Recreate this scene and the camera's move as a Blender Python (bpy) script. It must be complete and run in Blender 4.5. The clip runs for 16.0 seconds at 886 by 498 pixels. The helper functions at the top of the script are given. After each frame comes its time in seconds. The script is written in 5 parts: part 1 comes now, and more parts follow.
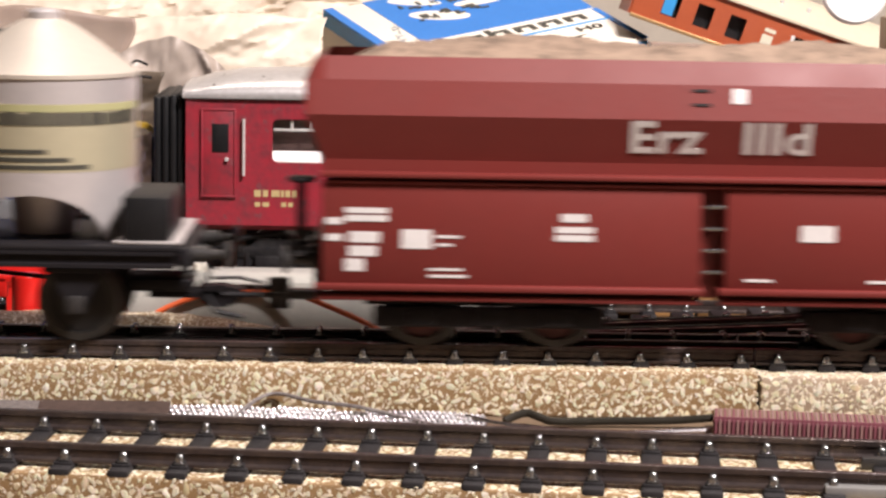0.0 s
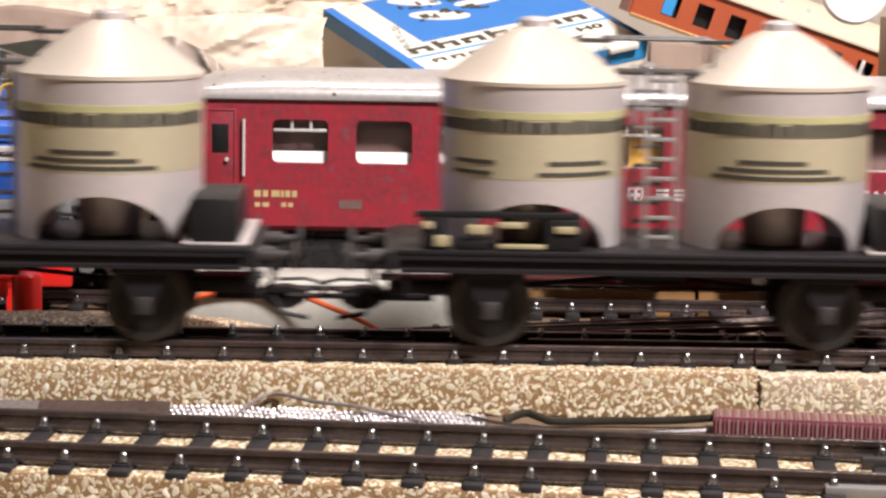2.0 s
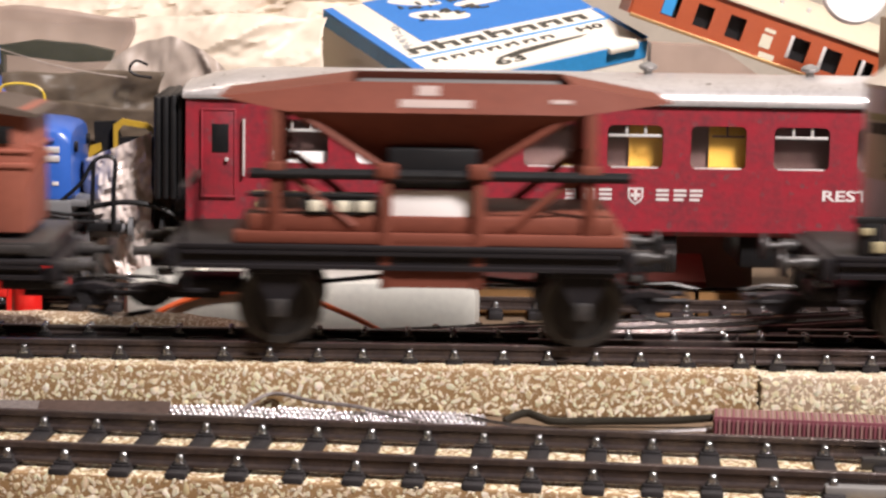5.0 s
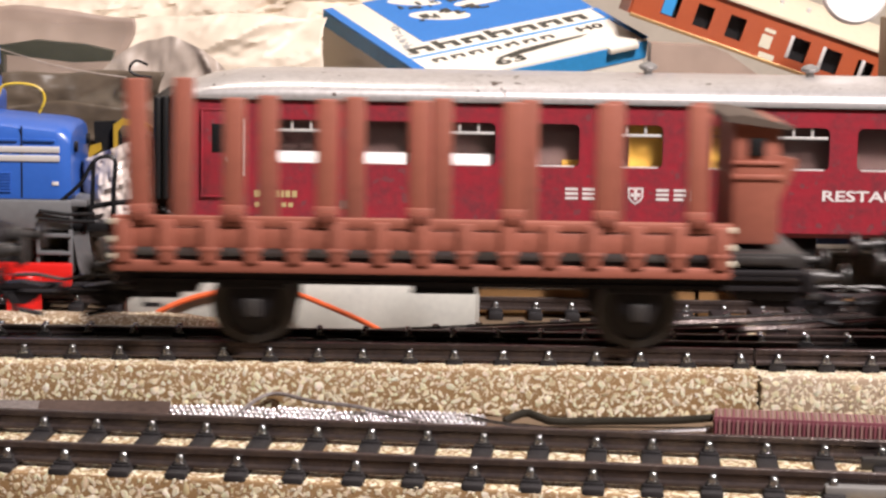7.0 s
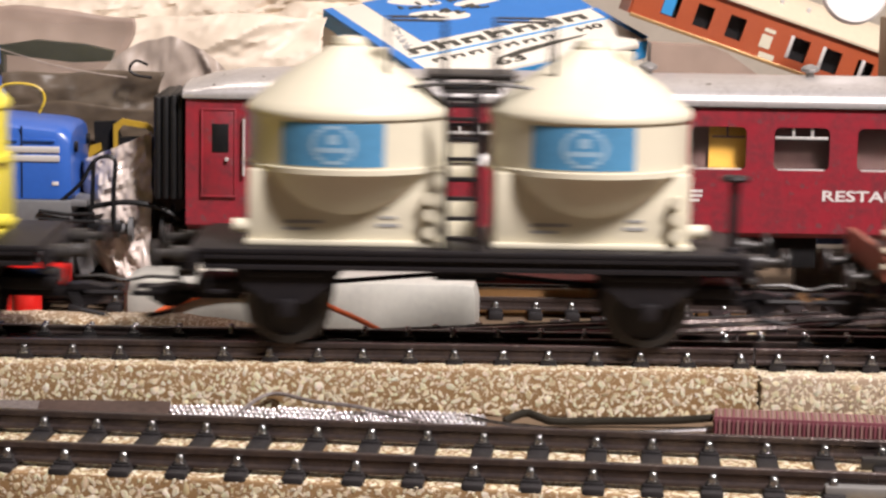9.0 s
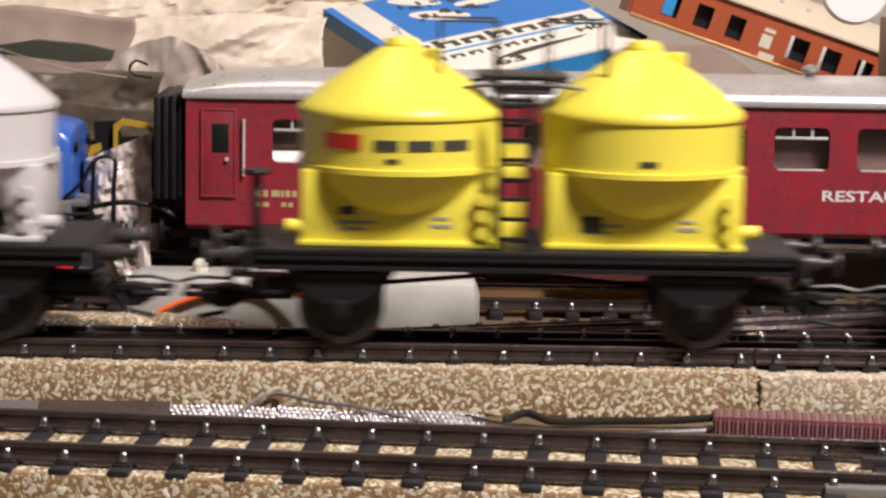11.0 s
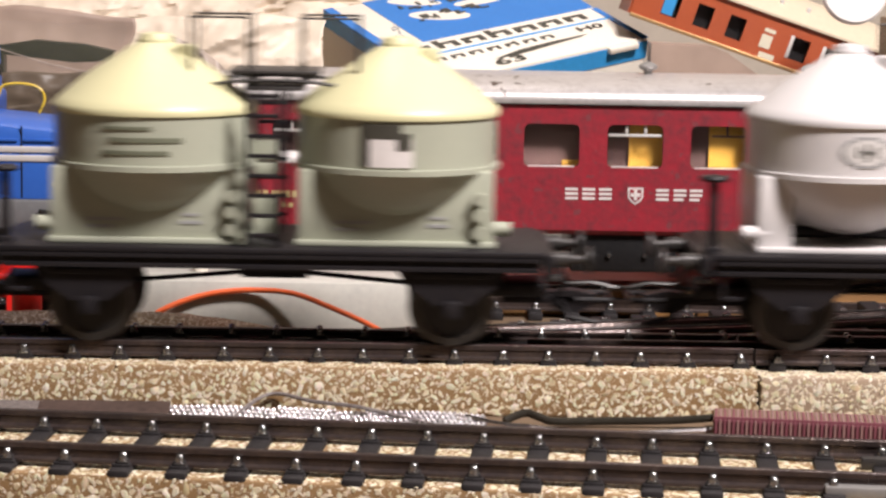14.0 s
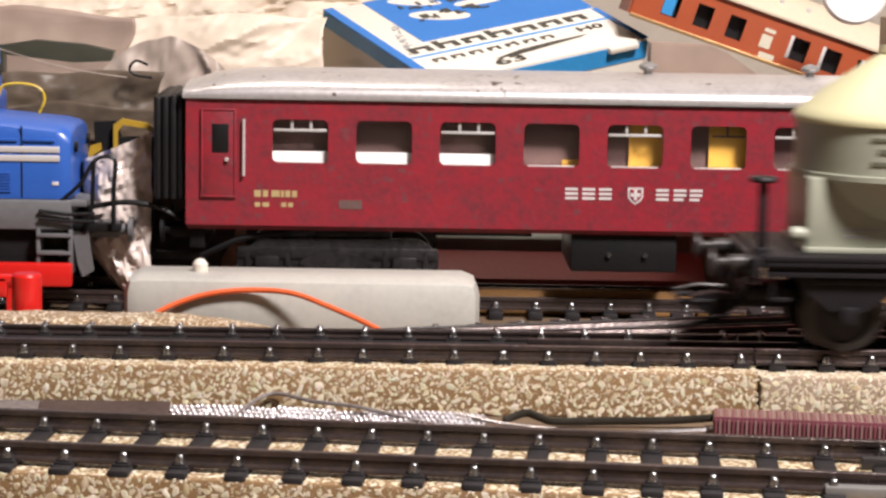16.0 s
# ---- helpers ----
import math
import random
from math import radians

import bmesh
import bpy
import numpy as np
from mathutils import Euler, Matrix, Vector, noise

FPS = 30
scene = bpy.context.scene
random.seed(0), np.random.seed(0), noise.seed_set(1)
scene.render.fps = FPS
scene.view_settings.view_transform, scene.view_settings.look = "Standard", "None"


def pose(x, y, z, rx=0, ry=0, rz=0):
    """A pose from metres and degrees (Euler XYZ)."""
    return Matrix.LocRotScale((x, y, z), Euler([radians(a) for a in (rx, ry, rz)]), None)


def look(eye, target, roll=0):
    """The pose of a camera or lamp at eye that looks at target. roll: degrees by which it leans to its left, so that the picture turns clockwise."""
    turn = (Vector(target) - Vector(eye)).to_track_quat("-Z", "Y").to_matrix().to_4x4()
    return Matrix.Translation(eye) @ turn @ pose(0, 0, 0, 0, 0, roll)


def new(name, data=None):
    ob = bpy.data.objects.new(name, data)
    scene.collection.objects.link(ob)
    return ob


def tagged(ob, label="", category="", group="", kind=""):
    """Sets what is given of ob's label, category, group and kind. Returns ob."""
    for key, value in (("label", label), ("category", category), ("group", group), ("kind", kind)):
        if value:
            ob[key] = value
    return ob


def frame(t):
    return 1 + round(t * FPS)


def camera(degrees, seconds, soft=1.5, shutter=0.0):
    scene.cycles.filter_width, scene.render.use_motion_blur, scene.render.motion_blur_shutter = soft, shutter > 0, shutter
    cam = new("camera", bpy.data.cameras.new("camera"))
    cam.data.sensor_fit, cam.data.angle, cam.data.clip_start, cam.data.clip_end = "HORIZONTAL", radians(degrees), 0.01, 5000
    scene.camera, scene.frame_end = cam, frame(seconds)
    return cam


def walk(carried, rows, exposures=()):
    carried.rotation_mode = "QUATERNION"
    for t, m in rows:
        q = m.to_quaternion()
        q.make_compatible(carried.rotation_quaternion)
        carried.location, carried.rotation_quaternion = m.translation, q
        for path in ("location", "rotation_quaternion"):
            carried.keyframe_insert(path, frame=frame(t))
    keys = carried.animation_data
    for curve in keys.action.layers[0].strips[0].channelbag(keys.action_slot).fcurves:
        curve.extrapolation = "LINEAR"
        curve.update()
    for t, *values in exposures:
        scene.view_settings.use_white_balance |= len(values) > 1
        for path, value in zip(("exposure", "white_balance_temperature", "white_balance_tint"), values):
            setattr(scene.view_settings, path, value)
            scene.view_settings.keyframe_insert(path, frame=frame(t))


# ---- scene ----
# A model railway at its true size. Lengths in the building code are millimetres, turned into metres by MM.
MM = 0.001
RAIL = 2.3          # top of the running rails above the sleepers
TRACK_Y = 9.25      # middle of the running track
BOARD = -7.5        # top of the baseboard

cam = camera(21.76, 16.0, soft=2.6, shutter=0.9)
EYE = Vector((0, -337.39, 64.89)) * MM
AIM = EYE + Vector((math.sin(0.01905) * math.cos(0.14183), math.cos(0.01905) * math.cos(0.14183), -math.sin(0.14183)))
STAND = look(EYE, AIM, 1.021)
walk(cam, [(0.0, STAND), (16.0, STAND)], exposures=[(0.0, 0.22), (2.5, 0.26), (4.5, 0.18), (7.5, 0.12), (9.0, 0.0), (11.0, -0.26), (12.4, -0.20), (13.0, 0.04), (14.0, 0.04), (15.0, 0.06), (16.0, 0.06)])

# ---- light ----
world = bpy.data.worlds.new("world")
scene.world = world
world.use_nodes = True
world.node_tree.nodes["Background"].inputs[0].default_value = (1.0, 0.92, 0.88, 1)
world.node_tree.nodes["Background"].inputs[1].default_value = 0.42


def area_lamp(name, eye, target, size, watts, colour):
    data = bpy.data.lights.new(name, "AREA")
    data.shape, data.size, data.energy, data.color = "DISK", size, watts, colour
    ob = new(name, data)
    ob.matrix_world = look(eye, target)
    return ob


area_lamp("room_lamp", (0.27, -0.295, 0.555), (0.05, 0.0, 0.0), 0.12, 9.6, (1.0, 0.915, 0.90))
area_lamp("ceiling_lamp", (-0.10, 0.40, 0.95), (0.0, 0.03, 0.0), 0.20, 1.35, (1.0, 0.88, 0.80))


# ---- materials ----
def material(name, colour, rough=0.5, metal=0.0, other=None, grain=900.0, patch=90.0, amount=0.5, bump=0.1, coat=0.0, wear=None, wear_at=0.68, spec=0.5, scuff=None):
    """Colour varied at two scales, with fine relief; wear: a second colour in worn patches."""
    m = bpy.data.materials.new(name)
    m.use_nodes = True
    t = m.node_tree
    b = t.nodes["Principled BSDF"]
    link = t.links.new
    coord = t.nodes.new("ShaderNodeTexCoord").outputs["Object"]

    def tex(scale, detail):
        n = t.nodes.new("ShaderNodeTexNoise")
        n.inputs["Scale"].default_value, n.inputs["Detail"].default_value = scale, detail
        link(coord, n.inputs["Vector"])
        return n.outputs["Fac"]

    fine, broad = tex(grain, 4), tex(patch, 3)
    mix = t.nodes.new("ShaderNodeMix")
    mix.data_type = "RGBA"
    dark = other or tuple(c * 0.72 for c in colour)
    mix.inputs[6].default_value, mix.inputs[7].default_value = (*colour, 1), (*dark, 1)
    blend = t.nodes.new("ShaderNodeMath")
    blend.operation = "MULTIPLY"
    link(fine, blend.inputs[0]), link(broad, blend.inputs[1])
    ramp = t.nodes.new("ShaderNodeMapRange")
    ramp.inputs[1].default_value, ramp.inputs[2].default_value = 0.15, 0.42
    ramp.inputs[4].default_value = amount
    link(blend.outputs[0], ramp.inputs[0]), link(ramp.outputs[0], mix.inputs[0])
    out = mix.outputs[2]
    if wear:
        worn = t.nodes.new("ShaderNodeMix")
        worn.data_type = "RGBA"
        worn.inputs[7].default_value = (*wear, 1)
        edge = t.nodes.new("ShaderNodeMapRange")
        edge.inputs[1].default_value, edge.inputs[2].default_value = wear_at, wear_at + 0.03
        flakes = tex(patch * 2.3, 6)
        if scuff:
            # one rubbed place: more flakes within its radius
            away = t.nodes.new("ShaderNodeVectorMath")
            away.operation = "DISTANCE"
            away.inputs[1].default_value = scuff[:3]
            link(coord, away.inputs[0])
            near = t.nodes.new("ShaderNodeMapRange")
            near.inputs[2].default_value, near.inputs[3].default_value, near.inputs[4].default_value = scuff[3], 0.16, 0.0
            link(away.outputs["Value"], near.inputs[0])
            both = t.nodes.new("ShaderNodeMath")
            link(flakes, both.inputs[0]), link(near.outputs[0], both.inputs[1])
            flakes = both.outputs[0]
        link(flakes, edge.inputs[0])
        link(edge.outputs[0], worn.inputs[0]), link(out, worn.inputs[6])
        out = worn.outputs[2]
    link(out, b.inputs["Base Color"])
    gloss = t.nodes.new("ShaderNodeMapRange")
    gloss.inputs[3].default_value, gloss.inputs[4].default_value = rough * 0.8, min(1, rough * 1.25)
    link(broad, gloss.inputs[0]), link(gloss.outputs[0], b.inputs["Roughness"])
    b.inputs["Metallic"].default_value, b.inputs["Coat Weight"].default_value = metal, coat
    b.inputs["Specular IOR Level"].default_value = spec
    rise = t.nodes.new("ShaderNodeBump")
    rise.inputs["Strength"].default_value, rise.inputs["Distance"].default_value = bump, 0.0004
    link(fine, rise.inputs["Height"]), link(rise.outputs[0], b.inputs["Normal"])
    return m


def chip_material(name, low, pale=0.0):
    """Ballast mat: brown binder with small cream grit; low: how rare the grit is."""
    m = bpy.data.materials.new(name)
    m.use_nodes = True
    t = m.node_tree
    b = t.nodes["Principled BSDF"]
    link = t.links.new
    coord = t.nodes.new("ShaderNodeTexCoord").outputs["Object"]
    blob = t.nodes.new("ShaderNodeTexNoise")
    blob.inputs["Scale"].default_value, blob.inputs["Detail"].default_value, blob.inputs["Roughness"].default_value = 1700, 1.0, 0.4
    blob.inputs["Distortion"].default_value = 0.25
    link(coord, blob.inputs["Vector"])
    cell = t.nodes.new("ShaderNodeTexVoronoi")
    cell.inputs["Scale"].default_value = 950
    link(coord, cell.inputs["Vector"])
    rnd = t.nodes.new("ShaderNodeSeparateColor")
    link(cell.outputs["Color"], rnd.inputs[0])
    lift = t.nodes.new("ShaderNodeMath")
    lift.operation = "MULTIPLY_ADD"
    lift.inputs[1].default_value = 0.09
    link(rnd.outputs[0], lift.inputs[0]), link(blob.outputs["Fac"], lift.inputs[2])
    chip = t.nodes.new("ShaderNodeMapRange")
    chip.inputs[1].default_value, chip.inputs[2].default_value = low, low + 0.02
    link(lift.outputs[0], chip.inputs[0])
    speck = t.nodes.new("ShaderNodeTexNoise")
    speck.inputs["Scale"].default_value, speck.inputs["Detail"].default_value = 2300, 1.0
    link(coord, speck.inputs["Vector"])
    dot = t.nodes.new("ShaderNodeMapRange")
    dot.inputs[1].default_value, dot.inputs[2].default_value, dot.inputs[4].default_value = 0.62, 0.67, 0.45
    link(speck.outputs["Fac"], dot.inputs[0])
    top = t.nodes.new("ShaderNodeMath")
    top.operation = "MAXIMUM"
    link(chip.outputs[0], top.inputs[0]), link(dot.outputs[0], top.inputs[1])
    tone = t.nodes.new("ShaderNodeValToRGB")
    tone.color_ramp.elements[0].color, tone.color_ramp.elements[1].color = (0.62, 0.52, 0.36, 1), (0.86, 0.80, 0.68, 1)
    link(rnd.outputs[1], tone.inputs[0])
    soil = t.nodes.new("ShaderNodeValToRGB")
    soil.color_ramp.elements[0].color, soil.color_ramp.elements[1].color = (0.17 + pale, 0.095 + pale, 0.036 + pale, 1), (0.32 + pale, 0.205 + pale, 0.10 + pale, 1)
    broad = t.nodes.new("ShaderNodeTexNoise")
    broad.inputs["Scale"].default_value = 160
    link(coord, broad.inputs["Vector"]), link(broad.outputs["Fac"], soil.inputs[0])
    mix = t.nodes.new("ShaderNodeMix")
    mix.data_type = "RGBA"
    link(top.outputs[0], mix.inputs[0]), link(soil.outputs[0], mix.inputs[6]), link(tone.outputs[0], mix.inputs[7])
    link(mix.outputs[2], b.inputs["Base Color"])
    b.inputs["Roughness"].default_value = 0.55
    rise = t.nodes.new("ShaderNodeBump")
    rise.inputs["Strength"].default_value, rise.inputs["Distance"].default_value = 0.5, 0.0004
    link(top.outputs[0], rise.inputs["Height"]), link(rise.outputs[0], b.inputs["Normal"])
    return m


def clear_material(name, colour, rough, transmission, alpha=1.0):
    m = bpy.data.materials.new(name)
    m.use_nodes = True
    b = m.node_tree.nodes["Principled BSDF"]
    b.inputs["Base Color"].default_value = (*colour, 1)
    b.inputs["Roughness"].default_value = rough
    b.inputs["Transmission Weight"].default_value = transmission
    b.inputs["IOR"].default_value = 1.2
    b.inputs["Alpha"].default_value = alpha
    return m


CHIPS = chip_material("ballast_grit", 0.60)
SOIL = chip_material("ballast_binder", 0.68)
SOIL_PALE = chip_material("pale_ballast_binder", 0.64, 0.12)


def stone_material():
    """Cream stone chips, each of its own tone."""
    m = bpy.data.materials.new("stone_chip")
    m.use_nodes = True
    t = m.node_tree
    b = t.nodes["Principled BSDF"]
    geo = t.nodes.new("ShaderNodeNewGeometry")
    tone = t.nodes.new("ShaderNodeValToRGB")
    tone.color_ramp.elements[0].color, tone.color_ramp.elements[1].color = (0.54, 0.43, 0.25, 1), (0.90, 0.84, 0.67, 1)
    mid = tone.color_ramp.elements.new(0.25)
    mid.color = (0.80, 0.71, 0.49, 1)
    t.links.new(geo.outputs["Random Per Island"], tone.inputs[0])
    stain = t.nodes.new("ShaderNodeTexNoise")
    stain.inputs["Scale"].default_value, stain.inputs["Detail"].default_value = 1400, 3
    t.links.new(t.nodes.new("ShaderNodeTexCoord").outputs["Object"], stain.inputs["Vector"])
    mix = t.nodes.new("ShaderNodeMix")
    mix.data_type, mix.blend_type = "RGBA", "MULTIPLY"
    mix.inputs[0].default_value = 0.35
    t.links.new(tone.outputs[0], mix.inputs[6]), t.links.new(stain.outputs["Color"], mix.inputs[7])
    t.links.new(mix.outputs[2], b.inputs["Base Color"])
    b.inputs["Roughness"].default_value = 0.42
    return m


STONE = stone_material()
RAIL_BROWN = material("browned_rail", (0.056, 0.043, 0.042), 0.30, 0.55, (0.095, 0.070, 0.060), grain=1300, patch=260, amount=1.0, bump=0.25)
RAIL_BRIGHT = material("bright_rail", (0.11, 0.105, 0.105), 0.30, 0.95, (0.05, 0.047, 0.047), amount=0.8)
SLEEPER = material("sleeper_plastic", (0.020, 0.018, 0.019), 0.55, 0, (0.032, 0.028, 0.028), bump=0.3, spec=0.22)
CHAIR = material("rail_chair_metal", (0.46, 0.46, 0.465), 0.24, 0.95, (0.16, 0.155, 0.15), grain=1500, amount=0.9, bump=0.45)
LADDER = material("dull_silver_ladder", (0.30, 0.29, 0.28), 0.4, 0.4)
BOARD_WOOD = material("baseboard_wood", (0.15, 0.10, 0.06), 0.7, 0, patch=20, bump=0.2)
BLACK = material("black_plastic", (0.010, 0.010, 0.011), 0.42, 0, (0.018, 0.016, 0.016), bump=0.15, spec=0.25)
FRAME = material("black_underframe", (0.014, 0.0125, 0.0145), 0.46, 0, (0.020, 0.016, 0.015), bump=0.2, spec=0.22)
BUFFER = material("buffer_grey", (0.05, 0.046, 0.044), 0.4, 0.2, (0.025, 0.022, 0.022), amount=0.8)
BOGIE = material("glossy_black_bogie", (0.022, 0.021, 0.023), 0.26, 0.35, (0.045, 0.042, 0.042), grain=700, amount=1.0, bump=0.5)
STEEL = material("wheel_steel", (0.08, 0.075, 0.07), 0.36, 0.8, (0.04, 0.035, 0.032))
WHEEL_BLACK = material("wheel_black", (0.022, 0.020, 0.019), 0.4, 0.2)
SILVER = material("silver_paint", (0.68, 0.63, 0.62), 0.38, 0.55, (0.57, 0.525, 0.52), amount=0.5, bump=0.05)
# Tank roofs: the same silver with the warm light falling on them put into the colour.
SILVER_ROOF = material("warm_lit_silver_paint", (0.66, 0.585, 0.50), 0.42, 0.4, (0.57, 0.50, 0.43), amount=0.5, bump=0.05)
SILVER_BAND = material("yellowed_band", (0.60, 0.545, 0.38), 0.40, 0.5, (0.50, 0.45, 0.31), bump=0.04)
INK = material("dark_print", (0.05, 0.047, 0.036), 0.55, bump=0.02)
WHITE_INK = material("white_print", (0.72, 0.68, 0.66), 0.55, bump=0.02)
DULL_INK = material("worn_pale_print", (0.42, 0.33, 0.30), 0.6, bump=0.02)
GOLD_INK = material("gold_print", (0.52, 0.40, 0.19), 0.5, bump=0.02)
CREAM = material("cream_plastic", (0.68, 0.635, 0.50), 0.35, 0, (0.62, 0.58, 0.45), amount=0.4, bump=0.04)
SILO_WHITE = material("white_silo_plastic", (0.60, 0.575, 0.57), 0.35, 0, (0.55, 0.53, 0.53), amount=0.4, bump=0.04)
WHITE = material("white_plastic", (0.76, 0.73, 0.71), 0.35, 0, (0.70, 0.67, 0.65), amount=0.4, bump=0.04)
YELLOW = material("yellow_plastic", (0.84, 0.73, 0.085), 0.35, 0, (0.79, 0.68, 0.075), amount=0.4, bump=0.04)
SAGE = material("sage_green_plastic", (0.37, 0.385, 0.305), 0.36, 0, (0.32, 0.335, 0.265), amount=0.5, bump=0.04)
SAGE_ROOF = material("pale_yellow_green_plastic", (0.64, 0.61, 0.37), 0.36, 0, (0.58, 0.555, 0.34), amount=0.4, bump=0.04)
BLUE_PANEL = material("blue_print", (0.08, 0.27, 0.48), 0.45, bump=0.02)
RED_PRINT = material("red_print", (0.55, 0.03, 0.02), 0.45, bump=0.02)
SAGE_PRINT = material("faded_dark_green_print", (0.15, 0.16, 0.11), 0.5, bump=0.02)
OLIVE = material("olive_print", (0.40, 0.38, 0.19), 0.5, bump=0.02)
GREY_PRINT = material("grey_print", (0.33, 0.33, 0.33), 0.5, bump=0.02)
DIAL = material("brass_dial", (0.36, 0.31, 0.18), 0.45)
OXIDE = material("oxide_red_plastic", (0.165, 0.025, 0.021), 0.46, 0, (0.14, 0.023, 0.019), amount=0.5, bump=0.06, spec=0.32)
BROWN = material("red_brown_plastic", (0.31, 0.098, 0.064), 0.5, 0, (0.22, 0.07, 0.046), amount=0.6, bump=0.12)
RUST = material("hopper_brown_plastic", (0.165, 0.047, 0.029), 0.62, 0, (0.12, 0.036, 0.023), amount=0.6, bump=0.1, spec=0.22)
ROOF_DARK = material("cab_roof_grey", (0.09, 0.065, 0.05), 0.6)
LOAD = material("ore_load", (0.30, 0.21, 0.15), 0.85, 0, (0.13, 0.09, 0.065), grain=700, patch=220, amount=1.0, bump=0.8)
CRIMSON = material("crimson_tinplate", (0.31, 0.022, 0.036), 0.40, 0.0, (0.17, 0.026, 0.036), grain=800, patch=240, amount=1.0, bump=0.2, coat=0.15, wear=(0.19, 0.045, 0.054), wear_at=0.635)
ROOF_SILVER = material("silver_tin_roof", (0.68, 0.655, 0.65), 0.33, 0.6, (0.52, 0.49, 0.48), amount=0.9, patch=200, bump=0.05, wear=(0.13, 0.095, 0.08), wear_at=0.69, scuff=(0.0185, -0.012, 0.040, 0.010))
DARK_IN = material("dark_interior", (0.15, 0.085, 0.075), 0.7)
LOCO_BLUE = material("blue_loco_paint", (0.030, 0.115, 0.46), 0.34, 0, (0.022, 0.09, 0.38), amount=0.5, bump=0.04, coat=0.2)
LOCO_GREY = material("grey_loco_frame", (0.14, 0.14, 0.145), 0.5, 0, (0.10, 0.10, 0.10))
CHROME = material("bright_trim", (0.74, 0.72, 0.70), 0.34, 0.35, (0.6, 0.57, 0.54))
BOX_GREY = material("grey_plastic_case", (0.50, 0.49, 0.44), 0.36, 0, (0.37, 0.36, 0.34), amount=0.5, bump=0.05, wear=(0.28, 0.25, 0.22), wear_at=0.73)
ORANGE = material("orange_wire", (0.80, 0.14, 0.04), 0.4, bump=0.03)
RED = material("red_plastic", (0.68, 0.016, 0.012), 0.3, 0, (0.58, 0.012, 0.010), bump=0.03, coat=0.2)
OCHRE = material("ochre_plastic", (0.50, 0.31, 0.03), 0.4, bump=0.05)
YELLOW_WIRE = material("yellow_wire", (0.75, 0.5, 0.04), 0.4, bump=0.03)
CARD_WHITE = material("white_card", (0.74, 0.69, 0.60), 0.55, 0, (0.68, 0.62, 0.52), amount=0.5, bump=0.05)
CARD_BLUE = material("blue_card", (0.020, 0.17, 0.52), 0.4, 0, (0.018, 0.14, 0.44), amount=0.5, bump=0.04)
CARD_SKY = material("light_blue_card", (0.04, 0.30, 0.66), 0.4, bump=0.04)
CARD_YELLOW = material("yellow_card", (0.72, 0.40, 0.06), 0.6)
TERRACOTTA = material("terracotta_coach_side", (0.40, 0.085, 0.030), 0.4, 0, (0.33, 0.065, 0.025), amount=0.5, bump=0.05)
BEIGE_ROOF = material("beige_coach_roof", (0.66, 0.56, 0.42), 0.4, 0.1, (0.58, 0.48, 0.36), bump=0.05)
GOLD = material("gold_trim", (0.75, 0.48, 0.22), 0.3, 0.7)
PAPER = material("crumpled_paper", (0.72, 0.62, 0.50), 0.5, 0, (0.60, 0.50, 0.395), amount=0.8, grain=160, patch=40, bump=0.1)
WOOD = material("wooden_strip", (0.42, 0.22, 0.08), 0.6, 0, (0.32, 0.16, 0.06), patch=40, bump=0.2)
GREEN_CARD = material("grey_green_card", (0.17, 0.21, 0.17), 0.6)
BRAID = material("tinned_braid", (0.90, 0.87, 0.89), 0.27, 1.0, (0.62, 0.59, 0.61), grain=500, amount=0.9, bump=0.2)
BRAID_DULL = material("dull_braid", (0.22, 0.19, 0.18), 0.5, 0.3, (0.10, 0.085, 0.085), grain=1500, amount=0.9, bump=0.5)
COMB_TOP = material("brown_comb_body", (0.22, 0.14, 0.10), 0.55)
COMB_TOOTH = material("pale_comb_teeth", (0.27, 0.155, 0.15), 0.4)
DARK_STRIP = material("dark_brown_strip", (0.075, 0.050, 0.042), 0.6, 0, (0.035, 0.024, 0.02), grain=900, amount=0.9, bump=0.3, spec=0.2)
BAG_BROWN = material("brownish_bag", (0.36, 0.265, 0.21), 0.5, 0, (0.24, 0.175, 0.14), grain=140, patch=45, amount=1.0, bump=0.3, coat=0.0)
CABLE = material("olive_black_sheath", (0.028, 0.024, 0.019), 0.25, 0.1, (0.02, 0.018, 0.012), amount=0.9, bump=0.2)
COMB_RED = material("dark_red_comb_teeth", (0.19, 0.06, 0.08), 0.45)
WALL = material("room_wall", (0.62, 0.55, 0.46), 0.85, patch=4, grain=200)
GLASS = clear_material("window_glazing", (0.92, 0.93, 0.93), 0.03, 1.0)
FILM = material("murky_plastic_bag", (0.13, 0.098, 0.070), 0.4, 0, (0.05, 0.038, 0.027), grain=150, patch=55, amount=1.0, bump=0.3, spec=0.22)
FILM_PALE = material("cloudy_plastic_bag", (0.50, 0.42, 0.36), 0.4, 0, (0.27, 0.215, 0.175), grain=150, patch=40, amount=1.0, bump=0.25, coat=0.05, spec=0.3)
FILM_CLEAR = clear_material("clear_bag_film", (0.40, 0.35, 0.28), 0.2, 0.0, 0.05)
FILM_PINK = material("shiny_wrapping_film", (0.80, 0.70, 0.64), 0.10, 0.0, (0.66, 0.55, 0.50), grain=180, patch=60, amount=0.8, bump=0.2, coat=0.6)


